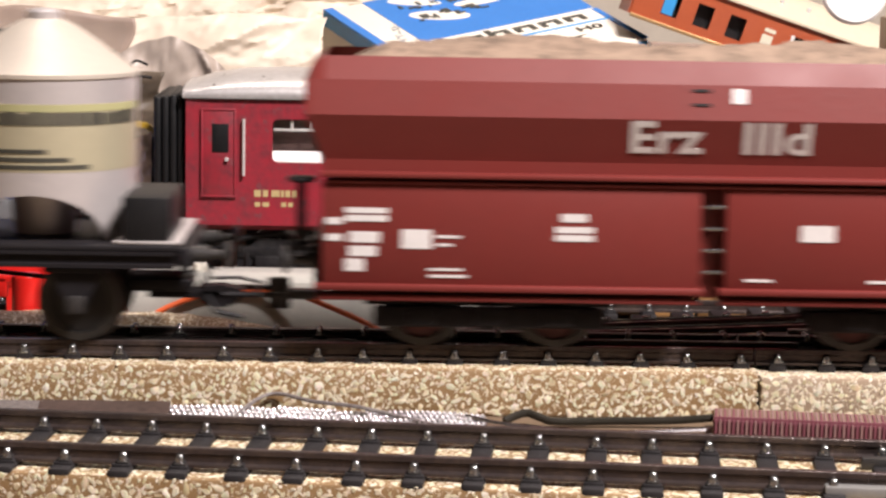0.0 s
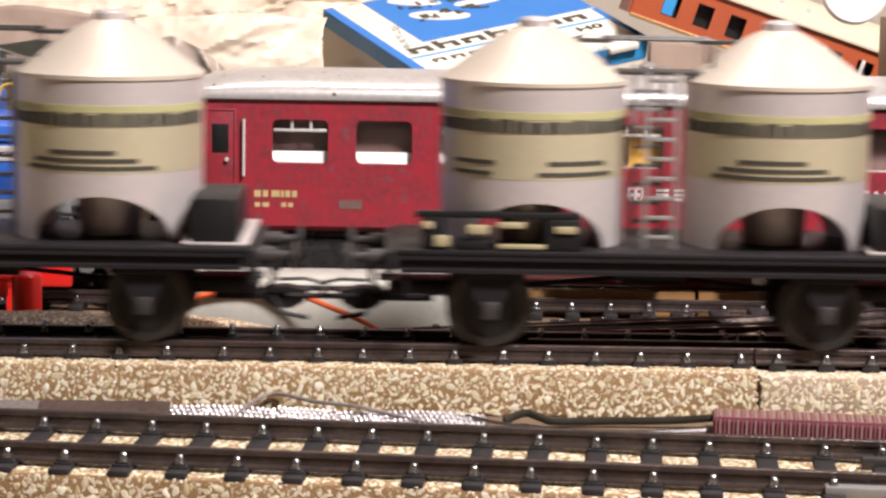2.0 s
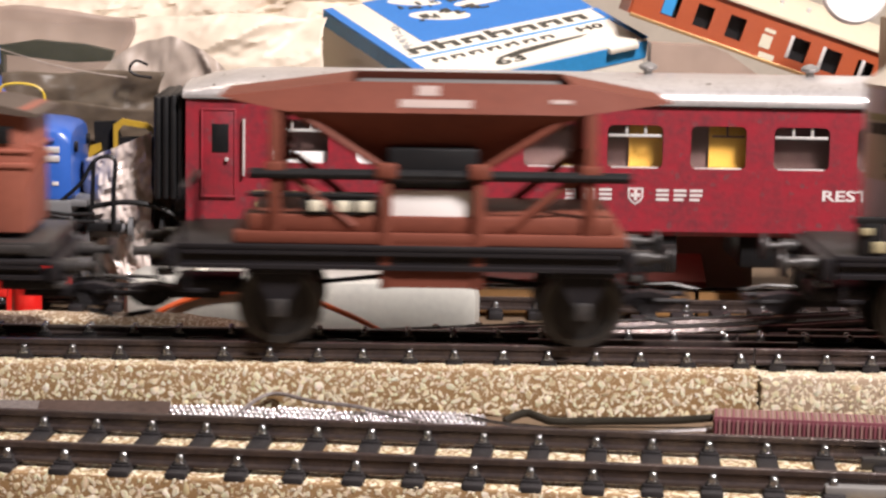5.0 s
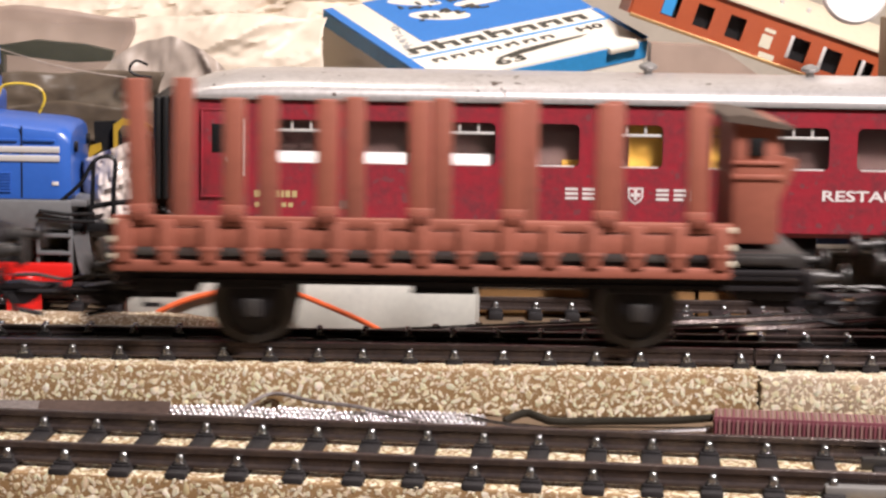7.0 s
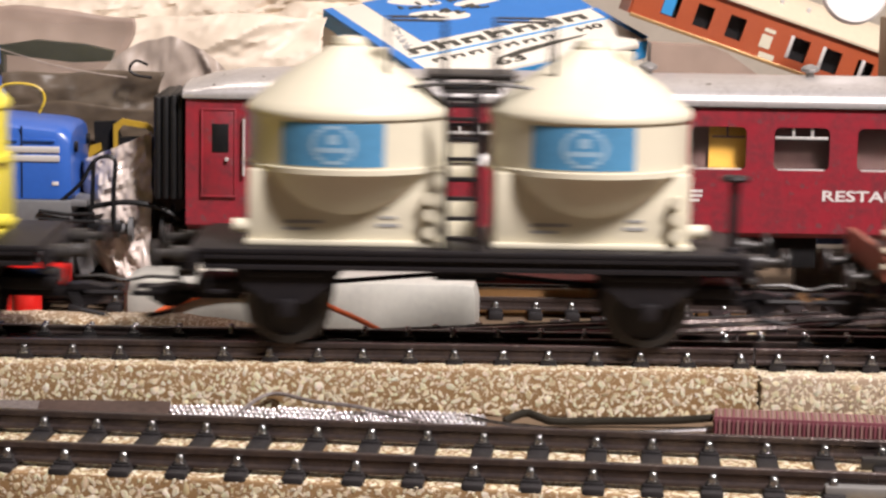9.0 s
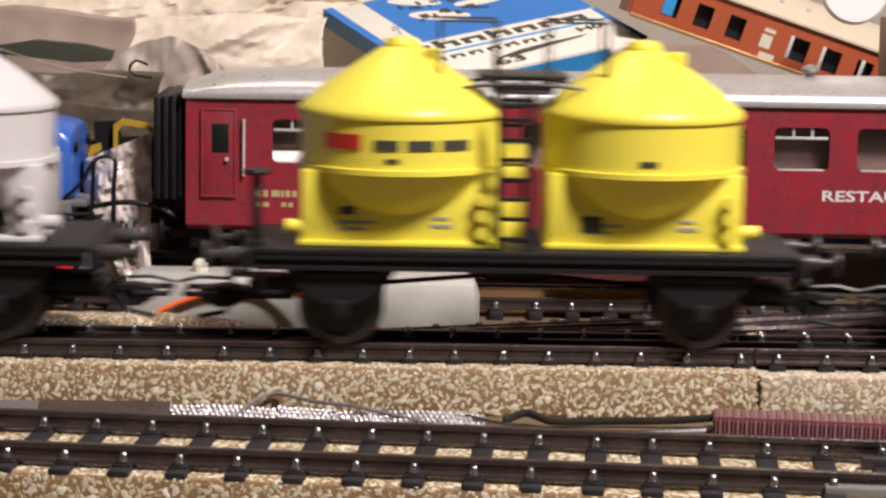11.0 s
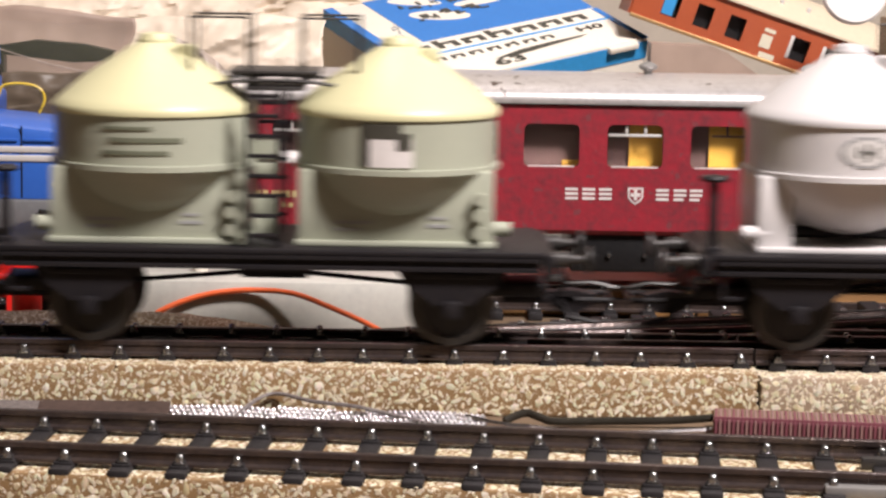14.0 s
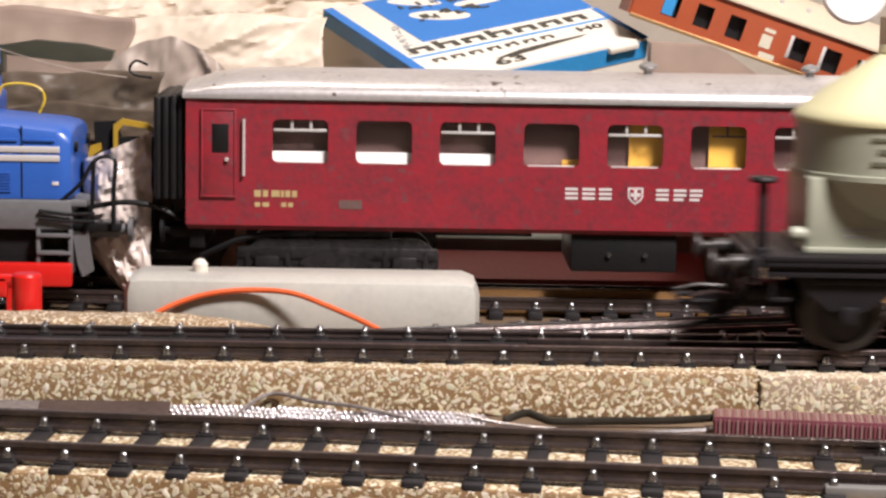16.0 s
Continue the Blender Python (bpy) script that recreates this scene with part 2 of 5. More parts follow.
# ---- mesh tools ----
class Shape:
    """Gathers vertices and faces in millimetres."""

    def __init__(self):
        self.v, self.f = [], []

    def add(self, verts, faces):
        n = len(self.v)
        self.v += [tuple(p) for p in verts]
        self.f += [[n + i for i in f] for f in faces]
        return self

    def box(self, x0, x1, y0, y1, z0, z1, bevel=0.0, m=None):
        b = max(0.0, min(bevel, (x1 - x0) * 0.45, (y1 - y0) * 0.45, (z1 - z0) * 0.45))
        if b <= 0:
            v = [(x, y, z) for x in (x0, x1) for y in (y0, y1) for z in (z0, z1)]
            f = [(0, 1, 3, 2), (4, 6, 7, 5), (0, 4, 5, 1), (2, 3, 7, 6), (0, 2, 6, 4), (1, 5, 7, 3)]
        else:
            bm = bmesh.new()
            bmesh.ops.create_cube(bm, size=1)
            for p in bm.verts:
                p.co = (x0 + (p.co.x + 0.5) * (x1 - x0), y0 + (p.co.y + 0.5) * (y1 - y0), z0 + (p.co.z + 0.5) * (z1 - z0))
            bmesh.ops.bevel(bm, geom=list(bm.edges), offset=b, segments=2, affect="EDGES", profile=0.5)
            bm.verts.index_update()
            v, f = [tuple(p.co) for p in bm.verts], [[p.index for p in q.verts] for q in bm.faces]
            bm.free()
        if m is not None:
            v = [m @ Vector(p) for p in v]
        return self.add(v, f)

    def lathe(self, profile, cx, cy, n=40, axis="z", close=True):
        """profile: (radius, height) from bottom to top, turned round an upright axis, or one along y."""
        v, f = [], []
        for r, h in profile:
            for i in range(n):
                a = 2 * math.pi * i / n
                c, s = r * math.cos(a), r * math.sin(a)
                v.append((cx + c, cy + s, h) if axis == "z" else (cx + c, h, cy + s) if axis == "y" else (h, cx + c, cy + s))
        for j in range(len(profile) - 1):
            for i in range(n):
                k = (i + 1) % n
                f.append((j * n + i, j * n + k, j * n + n + k, j * n + n + i))
        if close:
            f.append(tuple(range(n))[::-1])
            f.append(tuple((len(profile) - 1) * n + i for i in range(n)))
        return self.add(v, f)

    def prism(self, outline, x0, x1, taper=None):
        """outline: (y, z) points, drawn out along x."""
        n = len(outline)
        v = [(x0, y, z) for y, z in outline] + [(x1, y, z) for y, z in outline]
        f = [(i, (i + 1) % n, n + (i + 1) % n, n + i) for i in range(n)] + [tuple(range(n))[::-1], tuple(range(n, 2 * n))]
        return self.add(v, f)

    def plate(self, outline, y0, y1):
        """outline: (x, z) points, drawn out along y."""
        n = len(outline)
        v = [(x, y0, z) for x, z in outline] + [(x, y1, z) for x, z in outline]
        f = [(i, (i + 1) % n, n + (i + 1) % n, n + i) for i in range(n)] + [tuple(range(n))[::-1], tuple(range(n, 2 * n))]
        return self.add(v, f)

    def tube(self, points, r, n=8):
        pts = [Vector(p) for p in points]
        v, f = [], []
        for i, p in enumerate(pts):
            d = (pts[min(i + 1, len(pts) - 1)] - pts[max(i - 1, 0)]).normalized()
            a = d.cross(Vector((0, 0, 1)) if abs(d.z) < 0.9 else Vector((0, 1, 0))).normalized()
            b = d.cross(a)
            v += [p + r * (math.cos(2 * math.pi * k / n) * a + math.sin(2 * math.pi * k / n) * b) for k in range(n)]
        for i in range(len(pts) - 1):
            for k in range(n):
                q = (k + 1) % n
                f.append((i * n + k, i * n + q, i * n + n + q, i * n + n + k))
        f += [tuple(range(n))[::-1], tuple((len(pts) - 1) * n + k for k in range(n))]
        return self.add(v, f)

    def sheet(self, nu, nv, place, back=None):
        """A grid of place(u, v), u and v from 0 to 1."""
        v = [place(i / nu, j / nv) for j in range(nv + 1) for i in range(nu + 1)]
        f = [(j * (nu + 1) + i, j * (nu + 1) + i + 1, (j + 1) * (nu + 1) + i + 1, (j + 1) * (nu + 1) + i) for j in range(nv) for i in range(nu)]
        return self.add(v, f)

    def mesh(self, name, mat, sharp=35):
        me = bpy.data.meshes.new(name)
        me.from_pydata([(x * MM, y * MM, z * MM) for x, y, z in self.v], [], self.f)
        bm = bmesh.new()
        bm.from_mesh(me)
        bmesh.ops.recalc_face_normals(bm, faces=bm.faces)
        bm.to_mesh(me)
        bm.free()
        me.shade_smooth()
        me.set_sharp_from_angle(angle=radians(sharp))
        me.materials.append(mat)
        return me


def smooth_path(points, steps=8):
    """A rounded line through the points."""
    p = [Vector(q) for q in points]
    out = []
    for i in range(len(p) - 1):
        a, b, c, d = p[max(i - 1, 0)], p[i], p[i + 1], p[min(i + 2, len(p) - 1)]
        for k in range(steps):
            t = k / steps
            out.append(0.5 * (2 * b + (c - a) * t + (2 * a - 5 * b + 4 * c - d) * t * t + (3 * b - a - 3 * c + d) * t ** 3))
    return out + [p[-1]]


def part(name, shape, mat, parent, label="", sharp=35):
    ob = new(name, shape.mesh(name, mat, sharp))
    ob.parent = parent
    return tagged(ob, label=label)


def single(name, shape, mat, label, category="", kind="", group=""):
    return tagged(new(name, shape.mesh(name, mat)), label, category, group, kind)


def base(name, x, y, z, label, category, group="", turn=(0, 0, 0)):
    ob = new(name)
    ob.empty_display_size = 0.005
    ob.matrix_world = pose(x * MM, y * MM, z * MM, *turn)
    return tagged(ob, label, category, group)


def lettering(name, text, x, y, z, height, width, mat, parent, label=""):
    """Upright lettering on a front that faces -y; x, z: its lower left corner."""
    cu = bpy.data.curves.new(name, "FONT")
    cu.body, cu.size, cu.extrude, cu.resolution_u = text, 1.0, 0.01, 3
    cu.offset = 0.022
    tmp = bpy.data.objects.new(name, cu)
    me = bpy.data.meshes.new_from_object(tmp)
    xs, ys = [p.co.x for p in me.vertices], [p.co.y for p in me.vertices]
    x0, y0, w, h = min(xs), min(ys), max(xs) - min(xs), max(ys) - min(ys)
    for p in me.vertices:
        p.co = ((x + (p.co.x - x0) / w * width) * MM, (y - p.co.z * 2) * MM, (z + (p.co.y - y0) / h * height) * MM)
    me.materials.clear()
    me.materials.append(mat)
    ob = new(name, me)
    ob.parent = parent
    return tagged(ob, label=label)


# ---- the room and the baseboard ----
single("baseboard", Shape().box(-1020, 1160, -420, 500, BOARD - 18, BOARD, 1), BOARD_WOOD, "brown wooden layout baseboard", kind="structure")
single("floor", Shape().box(-1500, 1500, -1500, 1500, -780, -760), BOARD_WOOD, "plain room floor", kind="structure")
single("ceiling", Shape().box(-1500, 1500, -1500, 1500, 1500, 1520), WALL, "plain room ceiling", kind="structure")
for name, b in (("wall_north", (-1500, 1500, 500, 520)), ("wall_south", (-1500, 1500, -1520, -1500)), ("wall_west", (-1520, -1500, -1500, 1500)), ("wall_east", (1500, 1520, -1500, 1500))):
    single(name, Shape().box(b[0], b[1], b[2], b[3], -760, 1500), WALL, "plain cream room wall", kind="structure")
for x in (-1000, 1100):
    for y in (-410, 450):
        single("table_leg", Shape().box(x, x + 40, y, y + 40, -760, BOARD - 18, 2), BOARD_WOOD, "square wooden leg under the baseboard", kind="structure")


# ---- ballast mats and tracks ----
def scatter(shape, rng, o, eu, ev, lu, lv, per_mm, small=0.28, large=0.85):
    """Flat irregular stone chips pressed into the face o + u eu + v ev."""
    o, eu, ev = Vector(o), Vector(eu), Vector(ev)
    up = eu.cross(ev)
    taken = {}
    for _ in range(int(lu * lv * per_mm)):
        r = small + (large - small) * rng.random() ** 1.7
        u, v = rng.uniform(0, lu), rng.uniform(r * 0.6, lv - r * 0.6)
        key = (int(u // 2), int(v // 2))
        if any((u - a) ** 2 + (v - b) ** 2 < ((r + q) * 0.74) ** 2 for i in (-1, 0, 1) for j in (-1, 0, 1) for a, b, q in taken.get((key[0] + i, key[1] + j), ())):
            continue
        taken.setdefault(key, []).append((u, v, r))
        n, tilt, long = rng.choice((6, 7, 8)), rng.uniform(0, math.pi), rng.uniform(1.0, 2.4)
        high = rng.uniform(0.015, 0.06)
        rings = []
        for k in range(n):
            a = 2 * math.pi * (k + rng.uniform(-0.28, 0.28)) / n
            q = r * rng.uniform(0.58, 1.25)
            x, y = q * math.cos(a) * long ** 0.5, q * math.sin(a) / long ** 0.5
            rings.append((x * math.cos(tilt) - y * math.sin(tilt), x * math.sin(tilt) + y * math.cos(tilt)))
        verts = [o + eu * (u + x) + ev * (v + y) - up * 0.05 for x, y in rings] + [o + eu * (u + x * 0.82) + ev * (v + y * 0.82) + up * high for x, y in rings]
        shape.add(verts, [(k, (k + 1) % n, n + (k + 1) % n, n + k) for k in range(n)] + [tuple(range(n, 2 * n))])


def mat_strip(name, x0, x1, y0, y1, z1, label, turn=0.0, at=(0, 0), soil=SOIL, chips=(-90, 90), dense=3.4):
    """A ballast mat with its stone chips on the top and on the front edge, within a stretch of its length."""
    ob = single(name, Shape().box(x0, x1, y0, y1, BOARD, z1, 0.5), soil, label, kind="structure")
    ob.matrix_world = pose(at[0] * MM, at[1] * MM, 0, 0, 0, math.degrees(turn))
    a, b = max(x0, chips[0]), min(x1, chips[1])
    rng = random.Random(name)
    s = Shape()
    scatter(s, rng, (a, y0, BOARD), (1, 0, 0), (0, 0, 1), b - a, z1 - BOARD - 0.2, dense)
    scatter(s, rng, (a, y0 + 0.2, z1), (1, 0, 0), (0, 1, 0), b - a, y1 - y0 - 0.4, dense)
    tagged(part("stone_chips", s, STONE, ob), kind="stuff")
    return ob


mat_strip("ballast_mat_1", -960, 53.2, -4.6, 24, -0.5, "brown ballast mat with cream chips under the running track")
mat_strip("ballast_mat_2", 53.5, 1100, -5.2, 24, -0.9, "paler end of the chip ballast mat beside a joint", soil=SOIL_PALE, chips=(0, 130), dense=4.0)
mat_strip("ballast_mat_3", -330, 330, -13.6, 17, -0.6, "brown chip ballast mat under the front track", -0.104, (-44.6, -57.0), chips=(-70, 160), dense=3.6)
mat_strip("ballast_mat_4", 52, 140, 24.6, 46, -1.5, "loose chip ballast under the turnout", chips=(52, 110), dense=2.0)
single("ballast_mound", Shape().sheet(40, 12, lambda u, v: (-130 + u * 112, 24 + 17 * v, -0.7 + (1.2 * math.sin(math.pi * v) + 0.4 * noise.noise((u * 40, v * 6, 0))) * min(1, 6 * (1 - u)) - 2.4 * max(0, (u - 0.8) / 0.2) ** 2 - (5.0 if v in (0, 1) or u in (0, 1) else 0))), CHIPS, "loose heap of brown chip ballast behind the track", kind="structure")

RAIL_SECTION = [(-1.0, 0), (1.0, 0), (1.0, 0.35), (0.3, 0.6), (0.3, 1.4), (0.5, 1.6), (0.5, 2.2), (0.4, 2.3), (-0.4, 2.3), (-0.5, 2.2), (-0.5, 1.6), (-0.3, 1.4), (-0.3, 0.6), (-1.0, 0.35)]


def sleeper_meshes(front):
    """front: how far the sleeper reaches before the near rail's side."""
    s = Shape().box(-1.3, 1.3, -front, 12.4, -1.5, 0.0, 0.25)
    for side in (-8.65, 8.65):
        s.box(-1.15, 1.15, side - min(1.9, front - 8.65), side + 1.9, -0.1, 0.35, 0.15)
        s.plate([(-1.0, 0.2), (1.0, 0.2), (0.6, 0.75), (-0.6, 0.75)], side - 1.55, side + 1.55)
    c = Shape().lathe([(0.62, 0.45), (0.58, 0.9), (0.55, 1.3), (0.45, 1.56), (0.26, 1.70), (0.08, 1.74)], 0, 0, 12)
    c.box(-0.7, 0.7, -0.62, 0.3, 0.4, 0.72, 0.16)
    return s.mesh("sleeper", SLEEPER), c.mesh("rail_chair", CHAIR)


SLEEPER_MESH, CHAIR_MESH = sleeper_meshes(12.4)
SHORT_SLEEPER_MESH = sleeper_meshes(10.3)[0]


def track(name, x, y, z, turn, stations, rails, label, far_drop=0.0, rail_mat=RAIL_BROWN, sleeper_mesh=SLEEPER_MESH):
    """stations: where its sleepers lie along it; rails: (start, end) stretches of both rails."""
    t = base(name, x, y, z, label, "track", turn=(0, 0, math.degrees(turn)))
    for side, drop in ((-8.65, 0), (8.65, far_drop)):
        for a, b in rails:
            part("rail", Shape().prism([(side + p, q - drop * q / 2.3) for p, q in RAIL_SECTION], a, b), rail_mat, t)
    rng = random.Random(name)
    for s in stations:
        sl = new("sleeper", sleeper_mesh)
        sl.parent = t
        sl.matrix_local = pose((s + rng.uniform(-0.12, 0.12)) * MM, 0, -rng.uniform(0, 0.08) * MM, 0, 0, rng.uniform(-0.6, 0.6))
        if abs(s) > 140:
            continue
        for side in (-8.65, 8.65):
            for off in (-1.1, 1.1):
                ch = new("rail_chair", CHAIR_MESH)
                ch.parent = sl
                ch.matrix_local = pose(rng.uniform(-0.15, 0.15) * MM, (side + off) * MM, 0, 0, 0, rng.uniform(-5, 5))
    return t


run_a = [-34.2 - 7.0 * k for k in range(130)]
run_b = [-25.8 + 6.88 * k for k in range(11)] + [51.2, 56.6, 63.8] + [70.7 + 6.9 * k for k in range(146)]
track("running_track", 0, TRACK_Y, 0, 0, run_a + run_b, [(-950, 53.0), (53.4, 1090)], "dark plastic sleepered track with browned rails", far_drop=1.0, sleeper_mesh=SHORT_SLEEPER_MESH)
single("track_bed", Shape().box(-300, 300, 2.2, 23.4, -0.9, -0.25, 0.2), SLEEPER, "black plastic bed between the running rails", kind="structure")
track("front_track", -44.6 + 9.75 * -math.sin(0.104), -48.3 - 9.75 * math.cos(0.104), 0, -0.104, [7.0 * k for k in range(-14, 30)], [(-110, 101.8), (101.82, 230)], "dark track with grey rail chairs on a chip mat")
track("rear_track", 0, 90.6, -6.0, -0.012, [-150 + 7.0 * k for k in range(46)], [(-180, 200)], "dark rear track under the standing coach", far_drop=0.3)

single("rail_polish", Shape().box(-300, 14, 17.55, 18.1, 1.2, 1.36, 0.05), RAIL_BRIGHT, "worn bright running edge of the far rail", kind="structure")

# diverging rails of the turnout behind the running track
turnout = base("turnout", 0, 0, -1.0, "turnout with bright diverging rails and black sleepers", "turnout")
for pts in ([(-4, 19.2), (13, 24.2), (43.8, 33.2), (58.3, 37.4), (90, 48)], [(1.0, 18.9), (26, 22.0), (60.9, 30.2), (71.8, 34.2), (100, 45)]):
    path = [Vector((*p, 0)) for p in pts]
    part("diverging_rail", Shape().tube([(p.x, p.y, 2.0) for p in smooth_path(path, 5)], 0.2, 8), RAIL_BRIGHT, turnout)
    part("rail_foot", Shape().tube([(p.x, p.y, 1.15) for p in smooth_path(path, 5)], 0.62, 6), RAIL_BROWN, turnout)
for k in range(13):
    a = 6 + 7.0 * k
    part("sleeper", Shape().box(a - 1.7, a + 1.7, 20 + 0.05 * a, 30 + 0.42 * a, -6.4, 0.3, 0.25), SLEEPER, turnout)
    for q in (19.5 + 0.24 * a, 27 + 0.3 * a):
        part("rail_chair", Shape().box(a - 0.6, a + 0.6, q - 0.5, q + 0.5, 0.3, 1.4, 0.25), CHAIR, turnout)
part("check_rail", Shape().box(20, 62, 13.6, 14.4, 0.6, 1.9, 0.2), RAIL_BROWN, turnout)
part("point_blade", Shape().box(62, 92, 22.6, 23.8, 0.6, 2.4, 0.2), RAIL_BROWN, turnout)
part("lever_cover", Shape().box(66, 84, 38, 44, -6.4, 1.2, 0.4), SLEEPER, turnout)


# ---- wagons: x along the wagon, y across it from its middle, z above the rail ----
WHEELS = []         # (wheelset, radius)


def wheelset(parent, x, r=5.7, mat=WHEEL_BLACK):
    ax = new("wheelset")
    ax.empty_display_size = 0.004
    ax.parent = parent
    ax.matrix_local = pose(x * MM, 0, r * MM)
    for side in (-1, 1):
        y = side * 8.6
        rim = [(r * 0.8, y - 1.2), (r, y - 1.2), (r, y + 0.6), (r + 0.7, y + 0.7), (r + 0.7, y + 1.2), (r * 0.8, y + 1.2)]
        if side > 0:
            rim = [(a, 2 * y - b) for a, b in rim][::-1]
        w = part("wheel", Shape().lathe([(0.4, y - 0.7), (r * 0.82, y - 0.5), (r * 0.82, y + 0.5), (0.4, y + 0.7)], 0, 0, 28, "y"), mat, ax)
        part("tyre", Shape().lathe(rim + rim[:1], 0, 0, 32, "y", close=False), STEEL, w, "worn steel tyre")
        hub = Shape().lathe([(1.25, y - 1.5), (1.25, y + 1.5)], 0, 0, 14, "y")
        part("hub", hub, WHEEL_BLACK, w)
        part("axle_end", Shape().lathe([(0.9, y - 1.7), (0.9, y + 1.7)], 0, 0, 12, "y"), CHAIR, w)
    part("axle", Shape().lathe([(0.8, -8.6), (0.8, 8.6)], 0, 0, 10, "y"), STEEL, ax)
    WHEELS.append((ax, x, r))
    return ax


def underframe(w, x0, x1, wheels, top=14.8, deep=3.6, guard="long"):
    """Deck, sole bars, axle guards, buffers and couplings of a two-axled wagon."""
    part("deck", Shape().box(x0, x1, -14.0, 14.0, top - 0.9, top, 0.25), FRAME, w)
    for y in (-13.2, 13.2):
        o = -1 if y < 0 else 1
        zb, zt = top - deep, top - 0.92
        s = Shape().prism([(y + o * q, z) for q, z in ((-0.5, zb), (0.95, zb), (0.95, zb + 0.55), (0.35, zb + 0.65), (0.35, zt - 0.65), (0.95, zt - 0.55), (0.95, zt), (-0.5, zt))], x0 + 0.6, x1 - 0.6)
        part("sole_bar", s, FRAME, w)
        for xw in wheels:
            g = Shape()
            z = top - deep
            yy = y * 0.93
            if guard == "long":
                g.plate([(xw - 8.2, z), (xw + 8.2, z), (xw + 6.8, z - 2.2), (xw + 2.6, z - 5.2), (xw - 2.6, z - 5.2), (xw - 6.8, z - 2.2)], yy - 0.6, yy + 0.6)
                g.box(xw - 5.5, xw + 5.5, yy - 1.0, yy + 1.0, z - 1.2, z - 0.3, 0.2)
            else:
                g.plate([(xw - 4.2, z), (xw + 4.2, z), (xw + 1.5, z - 5.4), (xw - 1.5, z - 5.4)], yy - 0.5, yy + 0.5)
                g.box(xw - 5.0, xw + 5.0, yy - 0.9, yy + 0.9, z - 0.9, z, 0.2)
            part("axle_guard", g, FRAME, w)
            part("axle_box", Shape().box(xw - 1.3, xw + 1.3, yy - (1.6 if y < 0 else -0.4), yy + (-0.4 if y < 0 else 1.6), 4.6, 7.2, 0.3), BUFFER if guard != "long" else FRAME, w)
        part("step_iron", Shape().box(x0 + 1.5, x0 + 4.5, y - 0.4, y + 0.4, top - deep - 3.8, top - deep - 3.2, 0.1).box(x0 + 1.6, x0 + 2.0, y - 0.3, y + 0.3, top - deep - 3.4, top - deep, 0), FRAME, w)
    for x, d in ((x0, -1), (x1, 1)):
        part("headstock", Shape().box(min(x, x + d * 1.4), max(x, x + d * 1.4), -14, 14, top - deep - 0.3, top - 0.4, 0.2), FRAME, w)
        for y in (-8.8, 8.8):
            a = [(1.2, 1.4), (1.2, 4.0), (0.7, 4.0), (0.7, 6.0), (1.4, 6.2), (2.1, 6.6), (2.1, 7.0)]
            part("buffer", Shape().lathe([(r, x + d * h) for r, h in a], y, top - deep * 0.55, 14, "x"), BUFFER, w)
        c = Shape().box(min(x - d * 6, x + d * 6.2), max(x - d * 6, x + d * 6.2), -1.6, 1.6, 5.2, 6.6, 0.3)
        c.tube([(x + d * 5.5, -3.6, 6.2), (x + d * 10.5, -3.6, 6.2), (x + d * 10.5, 3.6, 6.2), (x + d * 5.5, 3.6, 6.2)], 0.45, 6)
        c.plate([(x + d * 1.5, 6.9), (x + d * 5.0, 7.3), (x + d * 8.6, 6.6), (x + d * 8.0, 5.0), (x + d * 6.0, 3.9), (x + d * 3.2, 4.0), (x + d * 1.6, 5.0)], -1.6, 1.6)
        c.tube([(x + d * 3.0, -2.2, 6.0), (x + d * 4.5, -2.6, 3.4), (x + d * 8.5, -2.4, 2.6)], 0.4, 6)
        part("coupling", c, FRAME, w)
        part("brake_hose", Shape().tube(smooth_path([(x, -5.0, top - 2.4), (x + d * 2.6, -5.4, top - 3.2), (x + d * 3.4, -5.4, top - 5.6), (x + d * 2.2, -5.2, top - 7.6)], 4), 0.45, 6), BLACK, w)
        part("brake_hose", Shape().tube(smooth_path([(x, 4.6, top - 2.2), (x + d * 3.0, 5.0, top - 3.4), (x + d * 3.6, 5.0, top - 6.2)], 4), 0.45, 6), BLACK, w)
        part("coupler_beam", Shape().box(min(x - d * 9, x + d * 1.0), max(x - d * 9, x + d * 1.0), -4.6, 4.6, 6.6, 8.6, 0.4), FRAME, w)
        part("buffer_beam_step", Shape().box(min(x, x + d * 2.4), max(x, x + d * 2.4), -12.8, -9.6, top - deep - 1.4, top - deep - 0.7, 0.15), BUFFER, w)
        part("hook", Shape().tube([(x + d * 4, -3.2, 8.6), (x + d * 8, -3.4, 8.8), (x + d * 11.5, -3.2, 8.0)], 0.3, 6), BUFFER, w)
    part("brake_cylinder", Shape().lathe([(2.2, -5), (2.2, 5)], 0, top - deep - 1.2, 14, "x"), FRAME, w)
    part("brake_rod", Shape().tube([(wheels[0] + 4, 4, 7), (0, 4, 9), (wheels[1] - 4, 4, 7)], 0.4, 6), FRAME, w)


